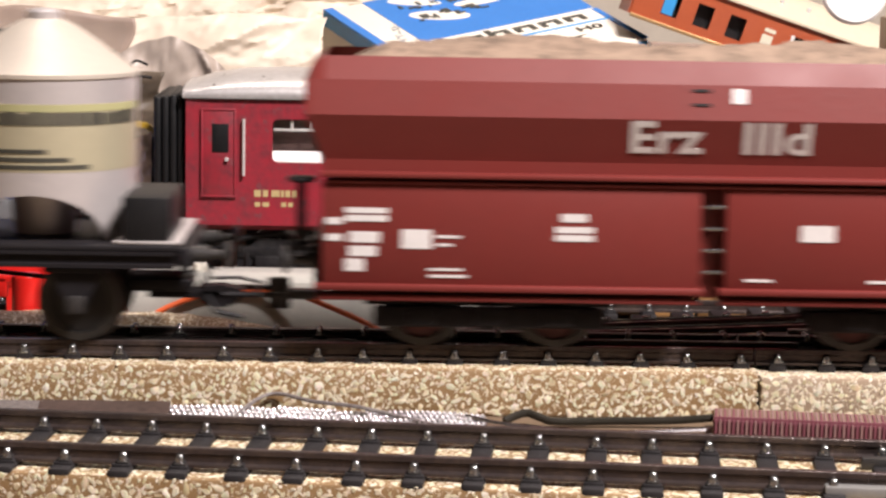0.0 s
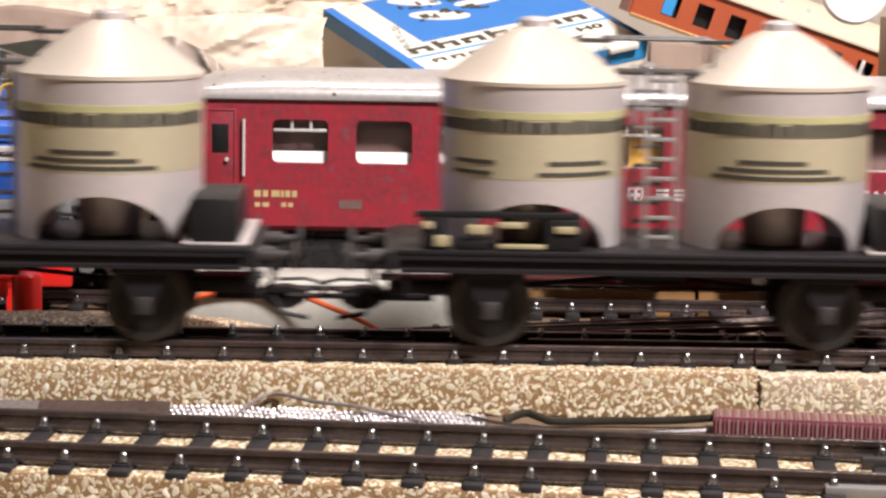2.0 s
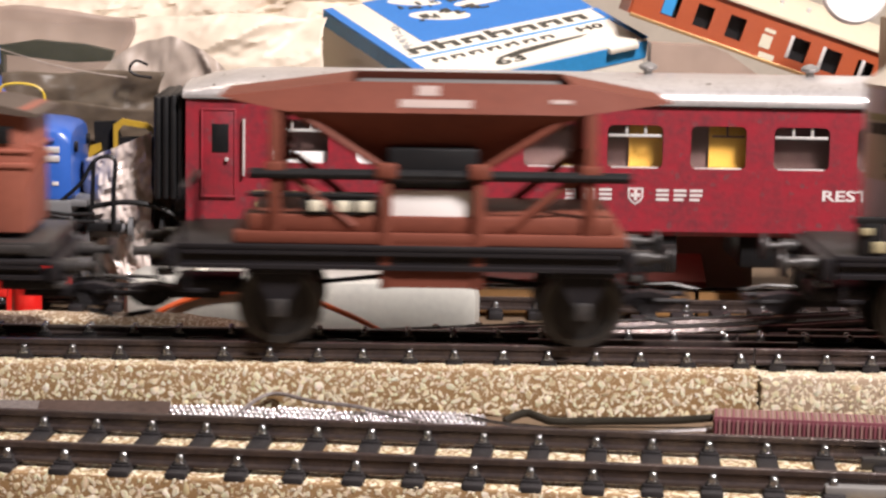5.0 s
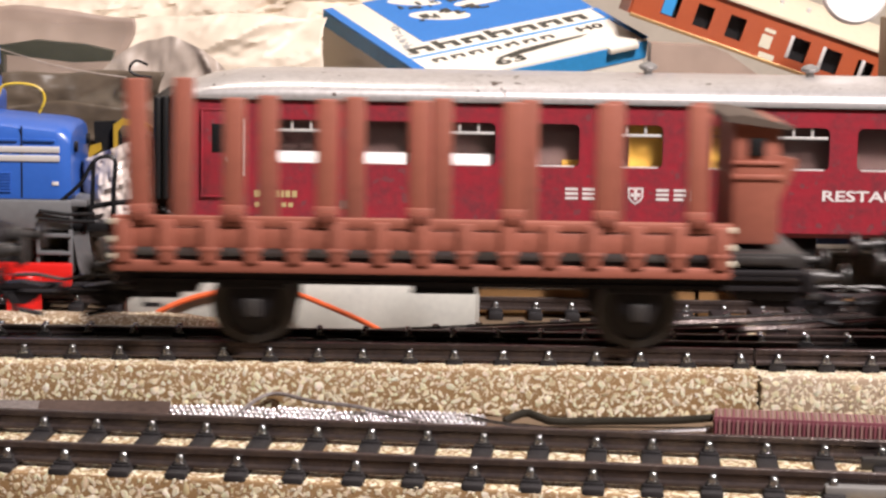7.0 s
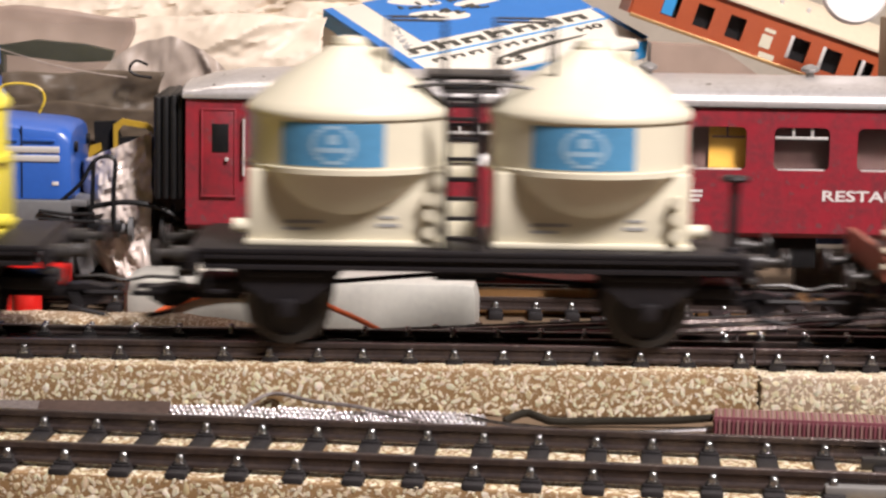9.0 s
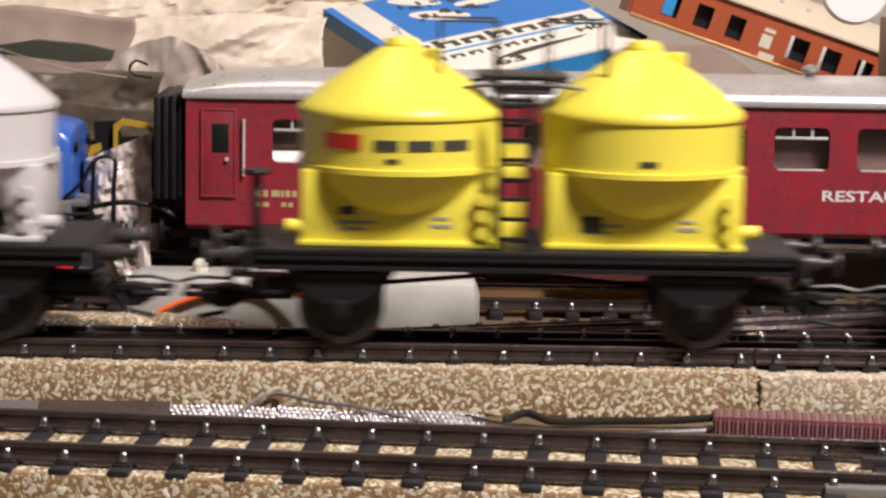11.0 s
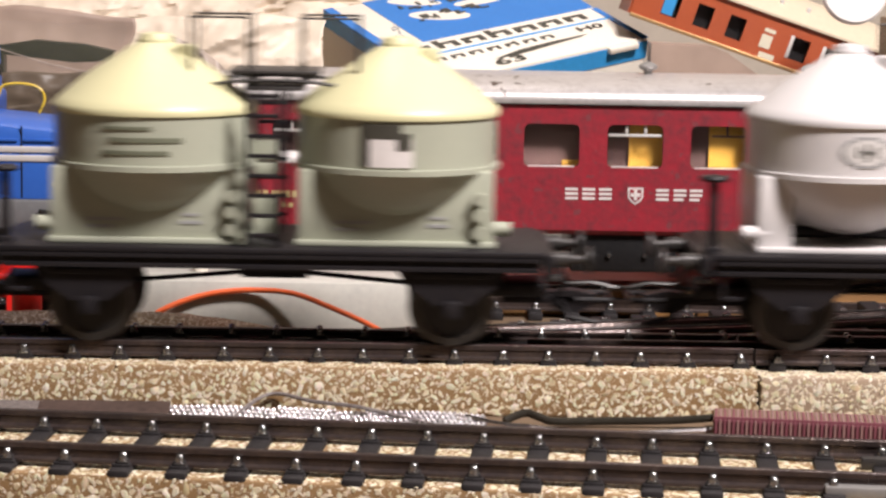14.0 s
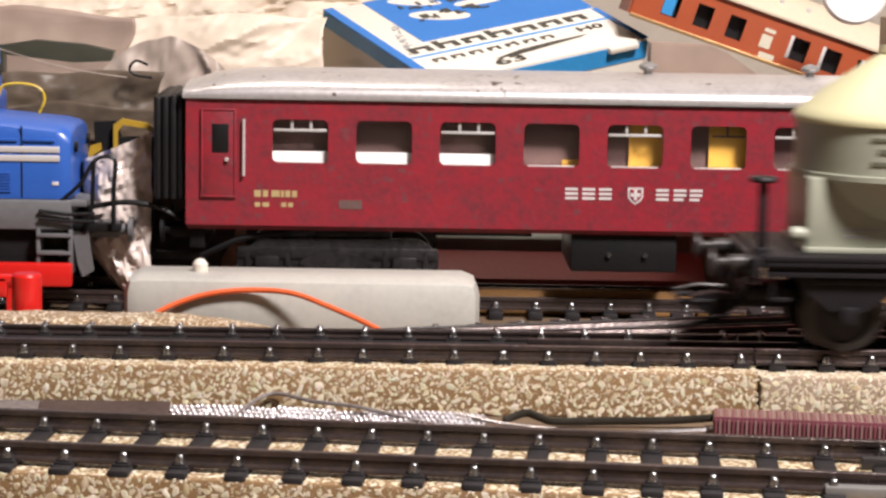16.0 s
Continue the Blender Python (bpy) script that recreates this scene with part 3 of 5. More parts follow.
def curved_patch(r, a0, a1, z0, z1, cx, proud=0.08, n=10):
    """A thin print on a tank's front; angles in degrees from straight ahead."""
    s = Shape()
    v = []
    for k in range(n + 1):
        a = radians(a0 + (a1 - a0) * k / n)
        for rr in (r + proud, r - 0.1):
            for z in (z0, z1):
                v.append((cx + rr * math.sin(a), -rr * math.cos(a), z))
    f = []
    for k in range(n):
        a, b = 4 * k, 4 * k + 4
        f += [(a, b, b + 1, a + 1), (a + 2, a + 3, b + 3, b + 2), (a + 1, b + 1, b + 3, a + 3), (a, a + 2, b + 2, b)]
    f += [(0, 1, 3, 2), (4 * n, 4 * n + 2, 4 * n + 3, 4 * n + 1)]
    return s.add(v, f)


def ladder(w, x, y, z0, z1, wide, rungs, mat):
    s = Shape()
    for d in (-wide / 2, wide / 2):
        s.box(x + d - 0.35, x + d + 0.35, y - 0.4, y + 0.4, z0, z1, 0.1)
    lad = part("ladder", s, mat, w)
    for k in range(rungs):
        z = z0 + (k + 0.6) * (z1 - z0) / rungs
        part("rung", Shape().box(x - wide / 2, x + wide / 2, y - 0.35, y + 0.35, z - 0.3, z + 0.3, 0.1), mat, lad)


def silver_wagon(name, label):
    w = base(name, 0, TRACK_Y, RAIL, label, "freight wagon", "silver cement wagons")
    underframe(w, -39.0, 40.0, (-24.8, 24.8), 14.9, 3.4, "short")
    R, z0, z1 = 13.9, 14.9, 39.3
    for i, cx in enumerate((-18.4, 18.4)):
        n = 120
        v, f = [], []
        rows = 6
        for k in range(n):
            a = 2 * math.pi * k / n
            x, y = R * math.sin(a), -R * math.cos(a)
            low = z0 + 0.02
            if abs(x) < 10.2 and abs(y) > 5:
                low = z0 + 7.0 * math.sqrt(max(0, 1 - (x / 10.2) ** 2))
            for j in range(rows + 1):
                z = low + (z1 - low) * j / rows
                v.append((cx + x, y, z))
        for k in range(n):
            q = (k + 1) % n
            for j in range(rows):
                f.append((k * (rows + 1) + j, q * (rows + 1) + j, q * (rows + 1) + j + 1, k * (rows + 1) + j + 1))
        inner = len(v)
        for k in range(n):
            x, y, z = v[k * (rows + 1)]
            v += [(cx + (x - cx) * 0.94, y * 0.94, z), (cx + (x - cx) * 0.94, y * 0.94, z1 - 2)]
        for k in range(n):
            q = (k + 1) % n
            f.append((inner + 2 * k, inner + 2 * k + 1, inner + 2 * q + 1, inner + 2 * q))
            f.append((k * (rows + 1), inner + 2 * k, inner + 2 * q, q * (rows + 1)))
        tank = part("tank", Shape().add(v, f), SILVER, w, "silver-grey tank with arched cut-outs")
        cone = [(R + 0.25, z1 - 0.5), (R + 0.25, z1 + 0.1), (R - 0.4, z1 + 0.5), (11.0, 41.6), (8.0, 43.9), (5.2, 45.8), (3.0, 46.9), (2.6, 47.0)]
        part("tank_roof", Shape().lathe(cone, cx, 0, 48), SILVER_ROOF, tank)
        part("hatch", Shape().lathe([(2.5, 46.8), (2.5, 48.0), (2.1, 48.4), (0.4, 48.6)], cx, 0, 20), SILVER, tank)
        part("outlet", Shape().lathe([(4.6, 15.0), (5.2, 22.0), (11.5, 27.0)], cx, 0, 28), SILVER, tank)
        band = curved_patch(R, -84, 84, 25.3, 35.2, cx, 0.05, 28)
        part("yellow_band", band, SILVER_BAND, tank, "yellowed printed band")
        part("green_rule", curved_patch(R, -84, 84, 34.1, 35.1, cx, 0.11, 28), OLIVE, tank, "thin olive rule")
        rng = random.Random(7 + i)
        a = -80.0
        while a < 76:
            step = rng.uniform(5.5, 11)
            part("print_bar", curved_patch(R, a, a + step - 1.2, 32.1, 33.9 + rng.uniform(-0.15, 0.2), cx, 0.13, 3), INK, tank)
            a += step
        for a0, a1, z in ((-58, -26, 27.4), (-58, -28, 25.8), (6, 46, 27.4), (0, 52, 25.8)) if i == 0 else ((-32, 10, 28.0), (-44, 24, 26.8), (-50, 36, 25.7)):
            part("print_bar", curved_patch(R, a0, a1, z, z + 0.65, cx, 0.13, 10), INK, tank)
        part("walkway", Shape().box(min(cx, cx + (12 if i == 0 else -12)), max(cx, cx + (12 if i == 0 else -12)), 2, 6, 44.6, 45.2, 0.1), BUFFER, w)
    part("catwalk", Shape().box(-7, 7, -3.5, 3.5, 40.2, 40.8, 0.15), BUFFER, w)
    for y in (-3.5, 3.5):
        part("handrail", Shape().tube([(-8, y, 41), (-8, y, 45.5), (8, y, 45.5), (8, y, 41)], 0.3, 6), BUFFER, w)
    ladder(w, 0, -9.5, 14.9, 41, 4.4, 9, LADDER)
    ladder(w, 0, 9.5, 14.9, 41, 4.4, 9, LADDER)
    gear = part("valve_gear", Shape().box(-36, -12, -13.6, -12.2, 19.6, 20.6, 0.2).box(-35, -31.5, -13.6, -9, 14.9, 20, 0.3).box(-17, -11.5, -13.6, -9, 14.9, 19.6, 0.3).box(-30, -25, -13.4, -10, 14.9, 16.4, 0.2), BLACK, w, "black valve gear with cream dials")
    for x, z, wx, h in ((-33.2, 15.4, 2.2, 2.2), (-28.5, 17.3, 3.2, 1.8), (-24.0, 15.2, 7.0, 0.9), (-24.0, 18.2, 4.0, 1.2), (-15.6, 17.5, 3.2, 1.4), (-35, 18, 1.6, 1.4)):
        part("dial", Shape().box(x, x + wx, -14.0, -13.3, z, z + h * 0.75, 0.15), DIAL, gear, "cream brass dial")
    part("end_platform", Shape().box(30.5, 40.2, -13.6, 13.6, 14.95, 15.5, 0.2), SILVER, w, "pale grey end platform")
    part("control_box", Shape().box(31.6, 38.6, -13.4, 6, 14.9, 21.9, 0.4), BLACK, w, "black box at the wagon's end")
    for x in (-24.8, 24.8):
        wheelset(w, x, 5.7)
    return w


EMBLEM_PALE = material("pale_emblem_print", (0.62, 0.60, 0.58), 0.5, bump=0.02)
EMBLEM_BLUE = material("pale_blue_emblem_print", (0.30, 0.46, 0.60), 0.5, bump=0.02)


def oval(angle, z, half_angle, half_high, mat, lift):
    """Rows of print that make an oval on each silo."""
    rows = []
    for k in range(9):
        q = (k - 4) / 4.5
        wide = half_angle * math.sqrt(1 - q * q)
        h = half_high / 4.5
        rows.append((2, mat, angle - wide, angle + wide, z + q * half_high - h * 0.5, z + q * half_high + h * 0.5, lift))
    return rows


def silo_wagon(name, body, roof, label, legs=False, prints=(), post=-1):
    """Two cone-topped silos with a band, a bowl under it and a saddle on the deck."""
    w = base(name, 0, TRACK_Y, RAIL, label, "silo wagon", "silo wagons")
    underframe(w, -39.8, 40.2, (-26.6, 26.6), 14.7, 3.0, "long")
    R = 15.0
    for i, cx in enumerate((-18.2, 18.2)):
        silo = part("silo", Shape().lathe([(R - 0.4, 26.0), (R, 26.4), (R, 34.0), (R - 0.3, 34.2)], cx, 0, 56, close=False), body, w)
        part("flange", Shape().lathe([(R, 25.6), (R + 0.5, 25.7), (R + 0.5, 26.5), (R, 26.6)], cx, 0, 56, close=False), body, silo)
        part("silo_roof", Shape().lathe([(R + 0.35, 33.7), (R + 0.45, 34.2), (R + 0.2, 34.9), (R - 0.9, 35.8), (11.0, 38.4), (7.0, 41.1), (4.2, 42.9), (2.7, 43.9), (2.5, 44.6), (2.3, 45.0), (0.4, 45.3)], cx, 0, 56), roof, silo)
        part("hatch", Shape().box(cx + 3.5, cx + 6.2, -3.2, -0.6, 41.2, 43.6, 0.4).lathe([(2.9, 43.6), (2.9, 44.2)], cx, 0, 24), roof, silo)
        bowl = [(R - 0.1, 25.9), (13.6, 23.3), (11.4, 20.8), (8.4, 18.4), (5.0, 16.8), (2.0, 16.2), (0.3, 16.1)]
        part("bowl", Shape().lathe(bowl, cx, 0, 48), body, silo)
        if legs:
            for a, b in ((-14.4, -9.2), (9.4, 14.4)):
                part("leg", Shape().box(cx + a, cx + b, -9.5, 9.5, 14.7, 25.9, 0.3), body, silo)
            part("saddle", Shape().box(cx - 14.2, cx + 14.2, 8.0, 9.4, 14.7, 18.0, 0.2).box(cx - 14.6, cx + 14.6, -11.0, 11, 14.7, 15.5, 0.2), body, silo)
            part("pipe", Shape().lathe([(0.9, cx - 9.2), (0.9, cx + 9.4)], -4.5, 17.2, 12, "x"), FRAME, silo)
        else:
            part("saddle", Shape().box(cx - 14.4, cx + 14.4, -9.6, 9.6, 14.7, 25.9, 0.3), body, silo)
            part("base_ring", Shape().box(cx - 14.8, cx + 14.8, -10.6, 10.6, 14.7, 15.6, 0.25), body, silo)
        if not legs:
            for dx, z, wx, h in ((-9.0, 18.0, 5.5, 0.5), (-9.0, 17.0, 4.0, 0.4), (4.6, 17.6, 3.2, 0.5), (5.0, 18.8, 2.4, 0.4)):
                part("print_bar", Shape().box(cx + dx, cx + dx + wx, -9.72, -9.5, z, z + h), GREY_PRINT, silo)
        for z in (17.0, 19.6, 22.0):
            part("valve", Shape().lathe([(0.9, -11.2), (0.9, -9.5)], cx + 12.2, z, 12, "y"), body, silo)
        part("outlet_pipe", Shape().lathe([(1.1, cx + (12.5 if i else -16.6)), (1.1, cx + (17.0 if i else -12.5))], -8.5, 17.4, 12, "x"), body, silo)
        o = 1 if i else -1
        for y in (-6.2, 6.2):
            part("grab_rail", Shape().tube([(o * 3.9, y, 38.2), (o * 3.9, y, 47.9), (o * 12.4, y, 47.9), (o * 12.4, y, 39.6)], 0.3, 6), BUFFER, w)
        for kind, mat_, a0, a1, za, zb, *more in prints:
            if kind in (0, 1) and kind != i:
                continue
            part("print_bar", curved_patch(R, a0, a1, za, zb, cx, (0.07 if mat_ == BLUE_PANEL else 0.16) if not more else 0.09 + more[0], 6 if more else 12), mat_, silo)
    part("catwalk", Shape().box(-6.8, 6.8, -6.5, 6.5, 39.6, 40.1, 0.15).box(-4.5, 4.5, -6.5, 6.5, 37.2, 37.8, 0.15), BUFFER, w)
    for x in (-6.5, 6.5):
        part("bracket", Shape().tube([(x, -6, 39.9), (x * 0.5, -6, 37.6)], 0.35, 6).tube([(x, 6, 39.9), (x * 0.5, 6, 37.6)], 0.35, 6), BUFFER, w)
    for y in (-6.5, 6.5):
        part("handrail", Shape().tube(smooth_path([(-9.5, y, 38), (-4.2, y, 38.6), (4.2, y, 38.6), (9.5, y, 38)], 3), 0.3, 6), BUFFER, w)
        ladder(w, -1.2, y * 1.9, 14.7, 38, 4.6, 8, FRAME)
    for za, zb in ((14.75, 17.6), (18.2, 20.8), (24.3, 26.0), (26.5, 29.4)):
        part("step_panel", Shape().box(-3.3, 0.9, -2.0, 2.0, za, zb, 0.2), body, w)
    brake_post(w, post * 39.2)
    for x in (-26.6, 26.6):
        wheelset(w, x, 5.7)
    return w


def ore_wagon():
    """Large self-discharging ore wagon, x from its rear end."""
    w = base("ore_wagon", 0, TRACK_Y, RAIL, "oxide red bogie ore wagon with a rough brown load", "ore wagon")
    L = 114.0
    upper = [(-11.8, 42.9), (-13.9, 39.6), (-15.5, 34.6), (-13.3, 28.0), (-13.3, 25.6), (13.3, 25.6), (13.3, 28.0), (15.5, 34.6), (13.9, 39.6), (11.8, 42.9)]
    v, f = [], []
    cuts = ((-2.4, 0.97, -3.2), (-1.5, 0.99, -1.2), (0.4, 1.0, 0.0), (L - 0.4, 1.0, 0.0), (L + 1.5, 0.99, -1.2), (L + 2.4, 0.97, -3.2))
    n = len(upper)
    for x, sy, dz in cuts:
        for y, z in upper:
            v.append((x + (2.6 if z < 30 and x < 5 else -2.6 if z < 30 and x > 5 else 0), y * (sy if z > 38 else 1), z + (dz if z > 41 else 0)))
    for j in range(len(cuts) - 1):
        for k in range(n):
            q = (k + 1) % n
            if k == n - 1 and j == 2:
                continue
            f.append((j * n + k, j * n + q, j * n + n + q, j * n + n + k))
    f += [tuple(range(n))[::-1], tuple(range((len(cuts) - 1) * n, len(cuts) * n))]
    part("upper_body", Shape().add(v, f), OXIDE, w, sharp=4)
    part("load", Shape().sheet(90, 10, lambda u, t: (2 + (L - 4) * u, -12.2 + 24.4 * t, 40.6 + (1 - (2 * t - 1) ** 4) * min(1, 14 * u, 14 * (1 - u)) * (4.0 + 2.6 * noise.noise((u * 6 + 0.4, t, 3)) + 0.9 * noise.noise((u * 40, t * 8, 0)) + 0.5 * noise.noise((u * 110, t * 20, 5))))), LOAD, w, "rough grey-brown ore")
    for y in (-1, 1):
        part("ledge", Shape().box(0, L, min(y * 13.0, y * 15.8), max(y * 13.0, y * 15.8), 25.5, 26.3, 0.25), OXIDE, w)
        part("ledge", Shape().box(0.4, L - 0.4, min(y * 13.0, y * 15.2), max(y * 13.0, y * 15.2), 24.6, 25.1, 0.15), OXIDE, w)
        for a, b in ((0.2, 55.4), (59.0, L - 0.2)):
            part("side_flap", Shape().box(a, b, min(y * 12.6, y * 14.8), max(y * 12.6, y * 14.8), 9.6, 24.6, 0.3), OXIDE, w)
            part("lower_lip", Shape().box(a - 1.0, b + 0.6, min(y * 12.6, y * 16.0), max(y * 12.6, y * 16.0), 9.0, 10.0, 0.3).box(a - 0.6, b, min(y * 12.0, y * 15.3), max(y * 12.0, y * 15.3), 7.5, 8.4, 0.2), OXIDE, w)
        for k in range(4):
            part("rung", Shape().box(55.6, 58.8, y * 14.2 - 0.3, y * 14.2 + 0.3, 12 + 3.2 * k, 12.5 + 3.2 * k, 0.1), CHAIR, w)
    part("inner_frame", Shape().box(1.5, L - 1.5, -11.5, 11.5, 8.0, 25.6, 0.3), OXIDE, w)
    y = -14.86
    def mark(x, z, wx, h, yy=y):
        part("print_bar", Shape().box(x, x + wx, yy - 0.06, yy + 0.05, z, z + h), WHITE_INK, w)
    for x, z, wx, h in ((0.8, 18.6, 2.4, 1.0), (0.8, 16.2, 2.4, 1.0), (3.6, 20.3, 6.2, 0.8), (3.6, 19.1, 6.2, 0.9), (4.2, 16.0, 4.4, 1.6), (4.2, 14.0, 4.0, 1.5), (3.6, 11.8, 2.8, 1.8), (11.8, 15.2, 4.4, 2.8), (16.8, 16.8, 3.6, 0.4), (16.8, 15.6, 2.4, 0.4), (15.8, 11.0, 5.6, 0.4), (15.8, 12.0, 5.0, 0.35), (35.0, 19.4, 3.8, 1.2), (34.2, 17.8, 5.6, 0.9), (34.2, 16.6, 5.6, 0.9), (62, 11, 4, 0.4), (80, 11, 5, 0.4), (70, 17, 5, 2.4)):
        mark(x, z, wx, h)
    for name, text, x, wd in (("lettering", "Erz", 44.8, 10.6), ("lettering", "IIId", 61.2, 9.8)):
        ob = lettering(name, text, 0, 0, 0, 5.0, wd, WHITE_INK, w, "white painted letters")
        ob.matrix_local = pose(x * MM, -13.95 * MM, 29.6 * MM) @ Matrix.Rotation(math.atan2(2.3, 6.6), 4, "X")
    for x, z, wx, h in ((59.4, 37.0, 2.0, 2.2), (53.6, 38.6, 2.6, 0.4), (53.6, 36.6, 2.6, 0.4)):
        yy = -13.9 - (39.6 - z) * 0.32 - 0.12
        part("print_bar", Shape().plate([(0, 0), (wx, 0), (wx, h), (0, h)], -0.06, 0.06), WHITE_INK if h > 1 else BLACK, w).matrix_local = pose(x * MM, yy * MM, z * MM) @ Matrix.Rotation(-math.atan2(1.6, 5.0), 4, "X")
    for cx in (24.9, L - 24.9):
        b = part("bogie", Shape().box(cx - 18.4, cx + 18.4, -12.0, 12.0, 6.4, 7.6, 0.3), FRAME, w)
        for yy in (-11.9, 11.9):
            part("side_frame", Shape().box(cx - 17, cx + 17, yy - 0.7, yy + 0.7, 3.2, 6.3, 0.4), FRAME, b)
        for d in (-9.9, 0, 9.9):
            part("axle_box", Shape().box(cx + d - 2.2, cx + d + 2.2, -13.2, -12.4, 3.6, 6.4, 0.3), FRAME, b)
        for d in (-9.9, 9.9):
            wheelset(w, cx + d, 5.2, OXIDE_WHEEL)
    for x, d in ((0, -1), (L, 1)):
        for yy in (-8.8, 8.8):
            part("buffer", Shape().lathe([(r, x + d * h) for r, h in [(1.2, -1.0), (1.2, 2.4), (0.7, 2.4), (0.7, 4.4), (1.5, 4.8), (2.1, 5.2), (2.1, 5.6)]], yy, 12.4, 14, "x"), BUFFER, w)
        part("coupling", Shape().box(min(x, x + d * 6), max(x, x + d * 6), -1.5, 1.5, 5.2, 6.6, 0.3).tube([(x + d * 5, -3.6, 6.2), (x + d * 10, -3.6, 6.2), (x + d * 10, 3.6, 6.2), (x + d * 5, 3.6, 6.2)], 0.45, 6).box(min(x + d * 5.0, x + d * 8.4), max(x + d * 5.0, x + d * 8.4), -0.7, 0.7, 3.6, 8.4, 0.3), BUFFER, w)
        part("end_steps", Shape().box(min(x, x + d * 2.5), max(x, x + d * 2.5), -12, -8, 14, 14.8, 0.2).box(min(x, x + d * 1.0), max(x, x + d * 1.0), -12.5, 12.5, 9, 16, 0.2), FRAME, w)
    return w


OXIDE_WHEEL = material("oxide_wheel", (0.10, 0.03, 0.025), 0.45, 0.3)


def hopper_wagon():
    w = base("hopper_wagon", 0, TRACK_Y, RAIL, "red-brown ballast hopper wagon with pointed end lips", "hopper wagon")
    underframe(w, -37.5, 28.5, (-22.3, 22.3), 15.4, 3.6, "short")
    part("body_sill", Shape().box(-29, 28.6, -13.4, 13.4, 15.4, 17.2, 0.3).box(-27, 27, -12.6, 12.6, 17.2, 19.6, 0.3), RUST, w)
    rings = [(7.5, 6.5, 25.6), (21.5, 13.6, 34.8), (16.0, 12.0, 39.2)]
    v = []
    outer = [(-1, -1), (1, -1), (1, 1), (-1, 1)]
    for hx, hy, z in rings:
        v += [(sx * hx + 4 * (z > 38), sy * hy, z) for sx, sy in outer]
    v += [(35.0, -10.5, 36.6), (35.0, 10.5, 36.6), (-31.5, -10.5, 36.6), (-31.5, 10.5, 36.6)]
    f = [(3, 2, 1, 0), (0, 1, 5, 4), (1, 2, 6, 5), (2, 3, 7, 6), (3, 0, 4, 7), (4, 5, 9, 8), (6, 7, 11, 10),
         (5, 12, 9), (6, 10, 13), (5, 6, 13, 12), (9, 12, 13, 10), (4, 8, 14), (7, 15, 11), (7, 4, 14, 15), (8, 11, 15, 14)]
    part("hopper", Shape().add(v, f), RUST, w)
    part("hopper_inside", Shape().box(-11.5, 19.5, -11.6, 11.6, 37.6, 38.1, 0.2), LOCO_GREY, w, "grey inner lining")
    for x, z, wx, h in ((-5, 35.6, 10.5, 1.2), (-2.5, 37.3, 3.2, 1.5), (17, 36.4, 3, 0.6)):
        part("print_bar", Shape().plate([(0, 0), (wx, 0), (wx, h), (0, h)], -0.08, 0.1), DULL_INK, w).matrix_local = pose(x * MM, (-13.6 + (z - 34.8) * 0.36) * MM, z * MM) @ Matrix.Rotation(-0.33, 4, "X")
    for x in (-6.8, 6.8):
        part("post", Shape().box(x - 0.8, x + 0.8, -13.6, -12, 9.0, 26.5, 0.2).box(x - 1.6, x + 1.6, -14.2, -12, 25.2, 27.4, 0.4), RUST, w)
        part("post", Shape().box(x - 0.8, x + 0.8, 12, 13.6, 9.0, 26.5, 0.2), RUST, w)
    for x in (-23, 23):
        for y in (-12.4, 12.4):
            part("corner_post", Shape().box(x - 0.9, x + 0.9, y - 0.8, y + 0.8, 17, 35.0, 0.2).box(x - 1.5, x + 1.5, y - 1.2, y + 1.2, 25.2, 27.4, 0.3), RUST, w)
            part("strut", Shape().tube([(x * 0.93, y, 26), (x * 0.5, y, 18)], 0.7, 6), RUST, w)
            part("strut", Shape().tube([(x * 0.3, y, 26.4), (x * 0.82, y, 33.8)], 0.6, 6), RUST, w)
    part("control_shaft", Shape().lathe([(0.8, -27), (0.8, 29)], -13.0, 25.7, 10, "x"), BLACK, w)
    part("flap_plate", Shape().box(-6.0, 6.0, -12.0, -11, 15.2, 23.4, 0.2), WHITE, w, "grey-white chute plate")
    part("chute", Shape().box(-6.6, 6.6, -11.4, 11.4, 23.4, 29.5, 0.4), BLACK, w)
    part("chute_apron", Shape().plate([(-7.6, 15.6), (7.6, 15.6), (7.0, 9.2), (-7.0, 9.2)], -13.4, -12.2), RUST, w)
    part("valve_gear", Shape().box(-19, -9, -12.8, -9, 19.6, 22.2, 0.3).box(-27, -8, -13, -10, 22.2, 22.8, 0.2), BLACK, w)
    for x in (-18, -14, -11):
        part("dial", Shape().box(x, x + 2.0, -13.2, -12.7, 20.2, 21.8, 0.15), CREAM, w)
    part("platform_rail", Shape().tube([(-36.5, -12, 15.4), (-36.5, -12, 23), (-36.5, 12, 23), (-36.5, 12, 15.4)], 0.5, 6), FRAME, w)
    for x in (-22.3, 22.3):
        wheelset(w, x, 5.7)
    return w


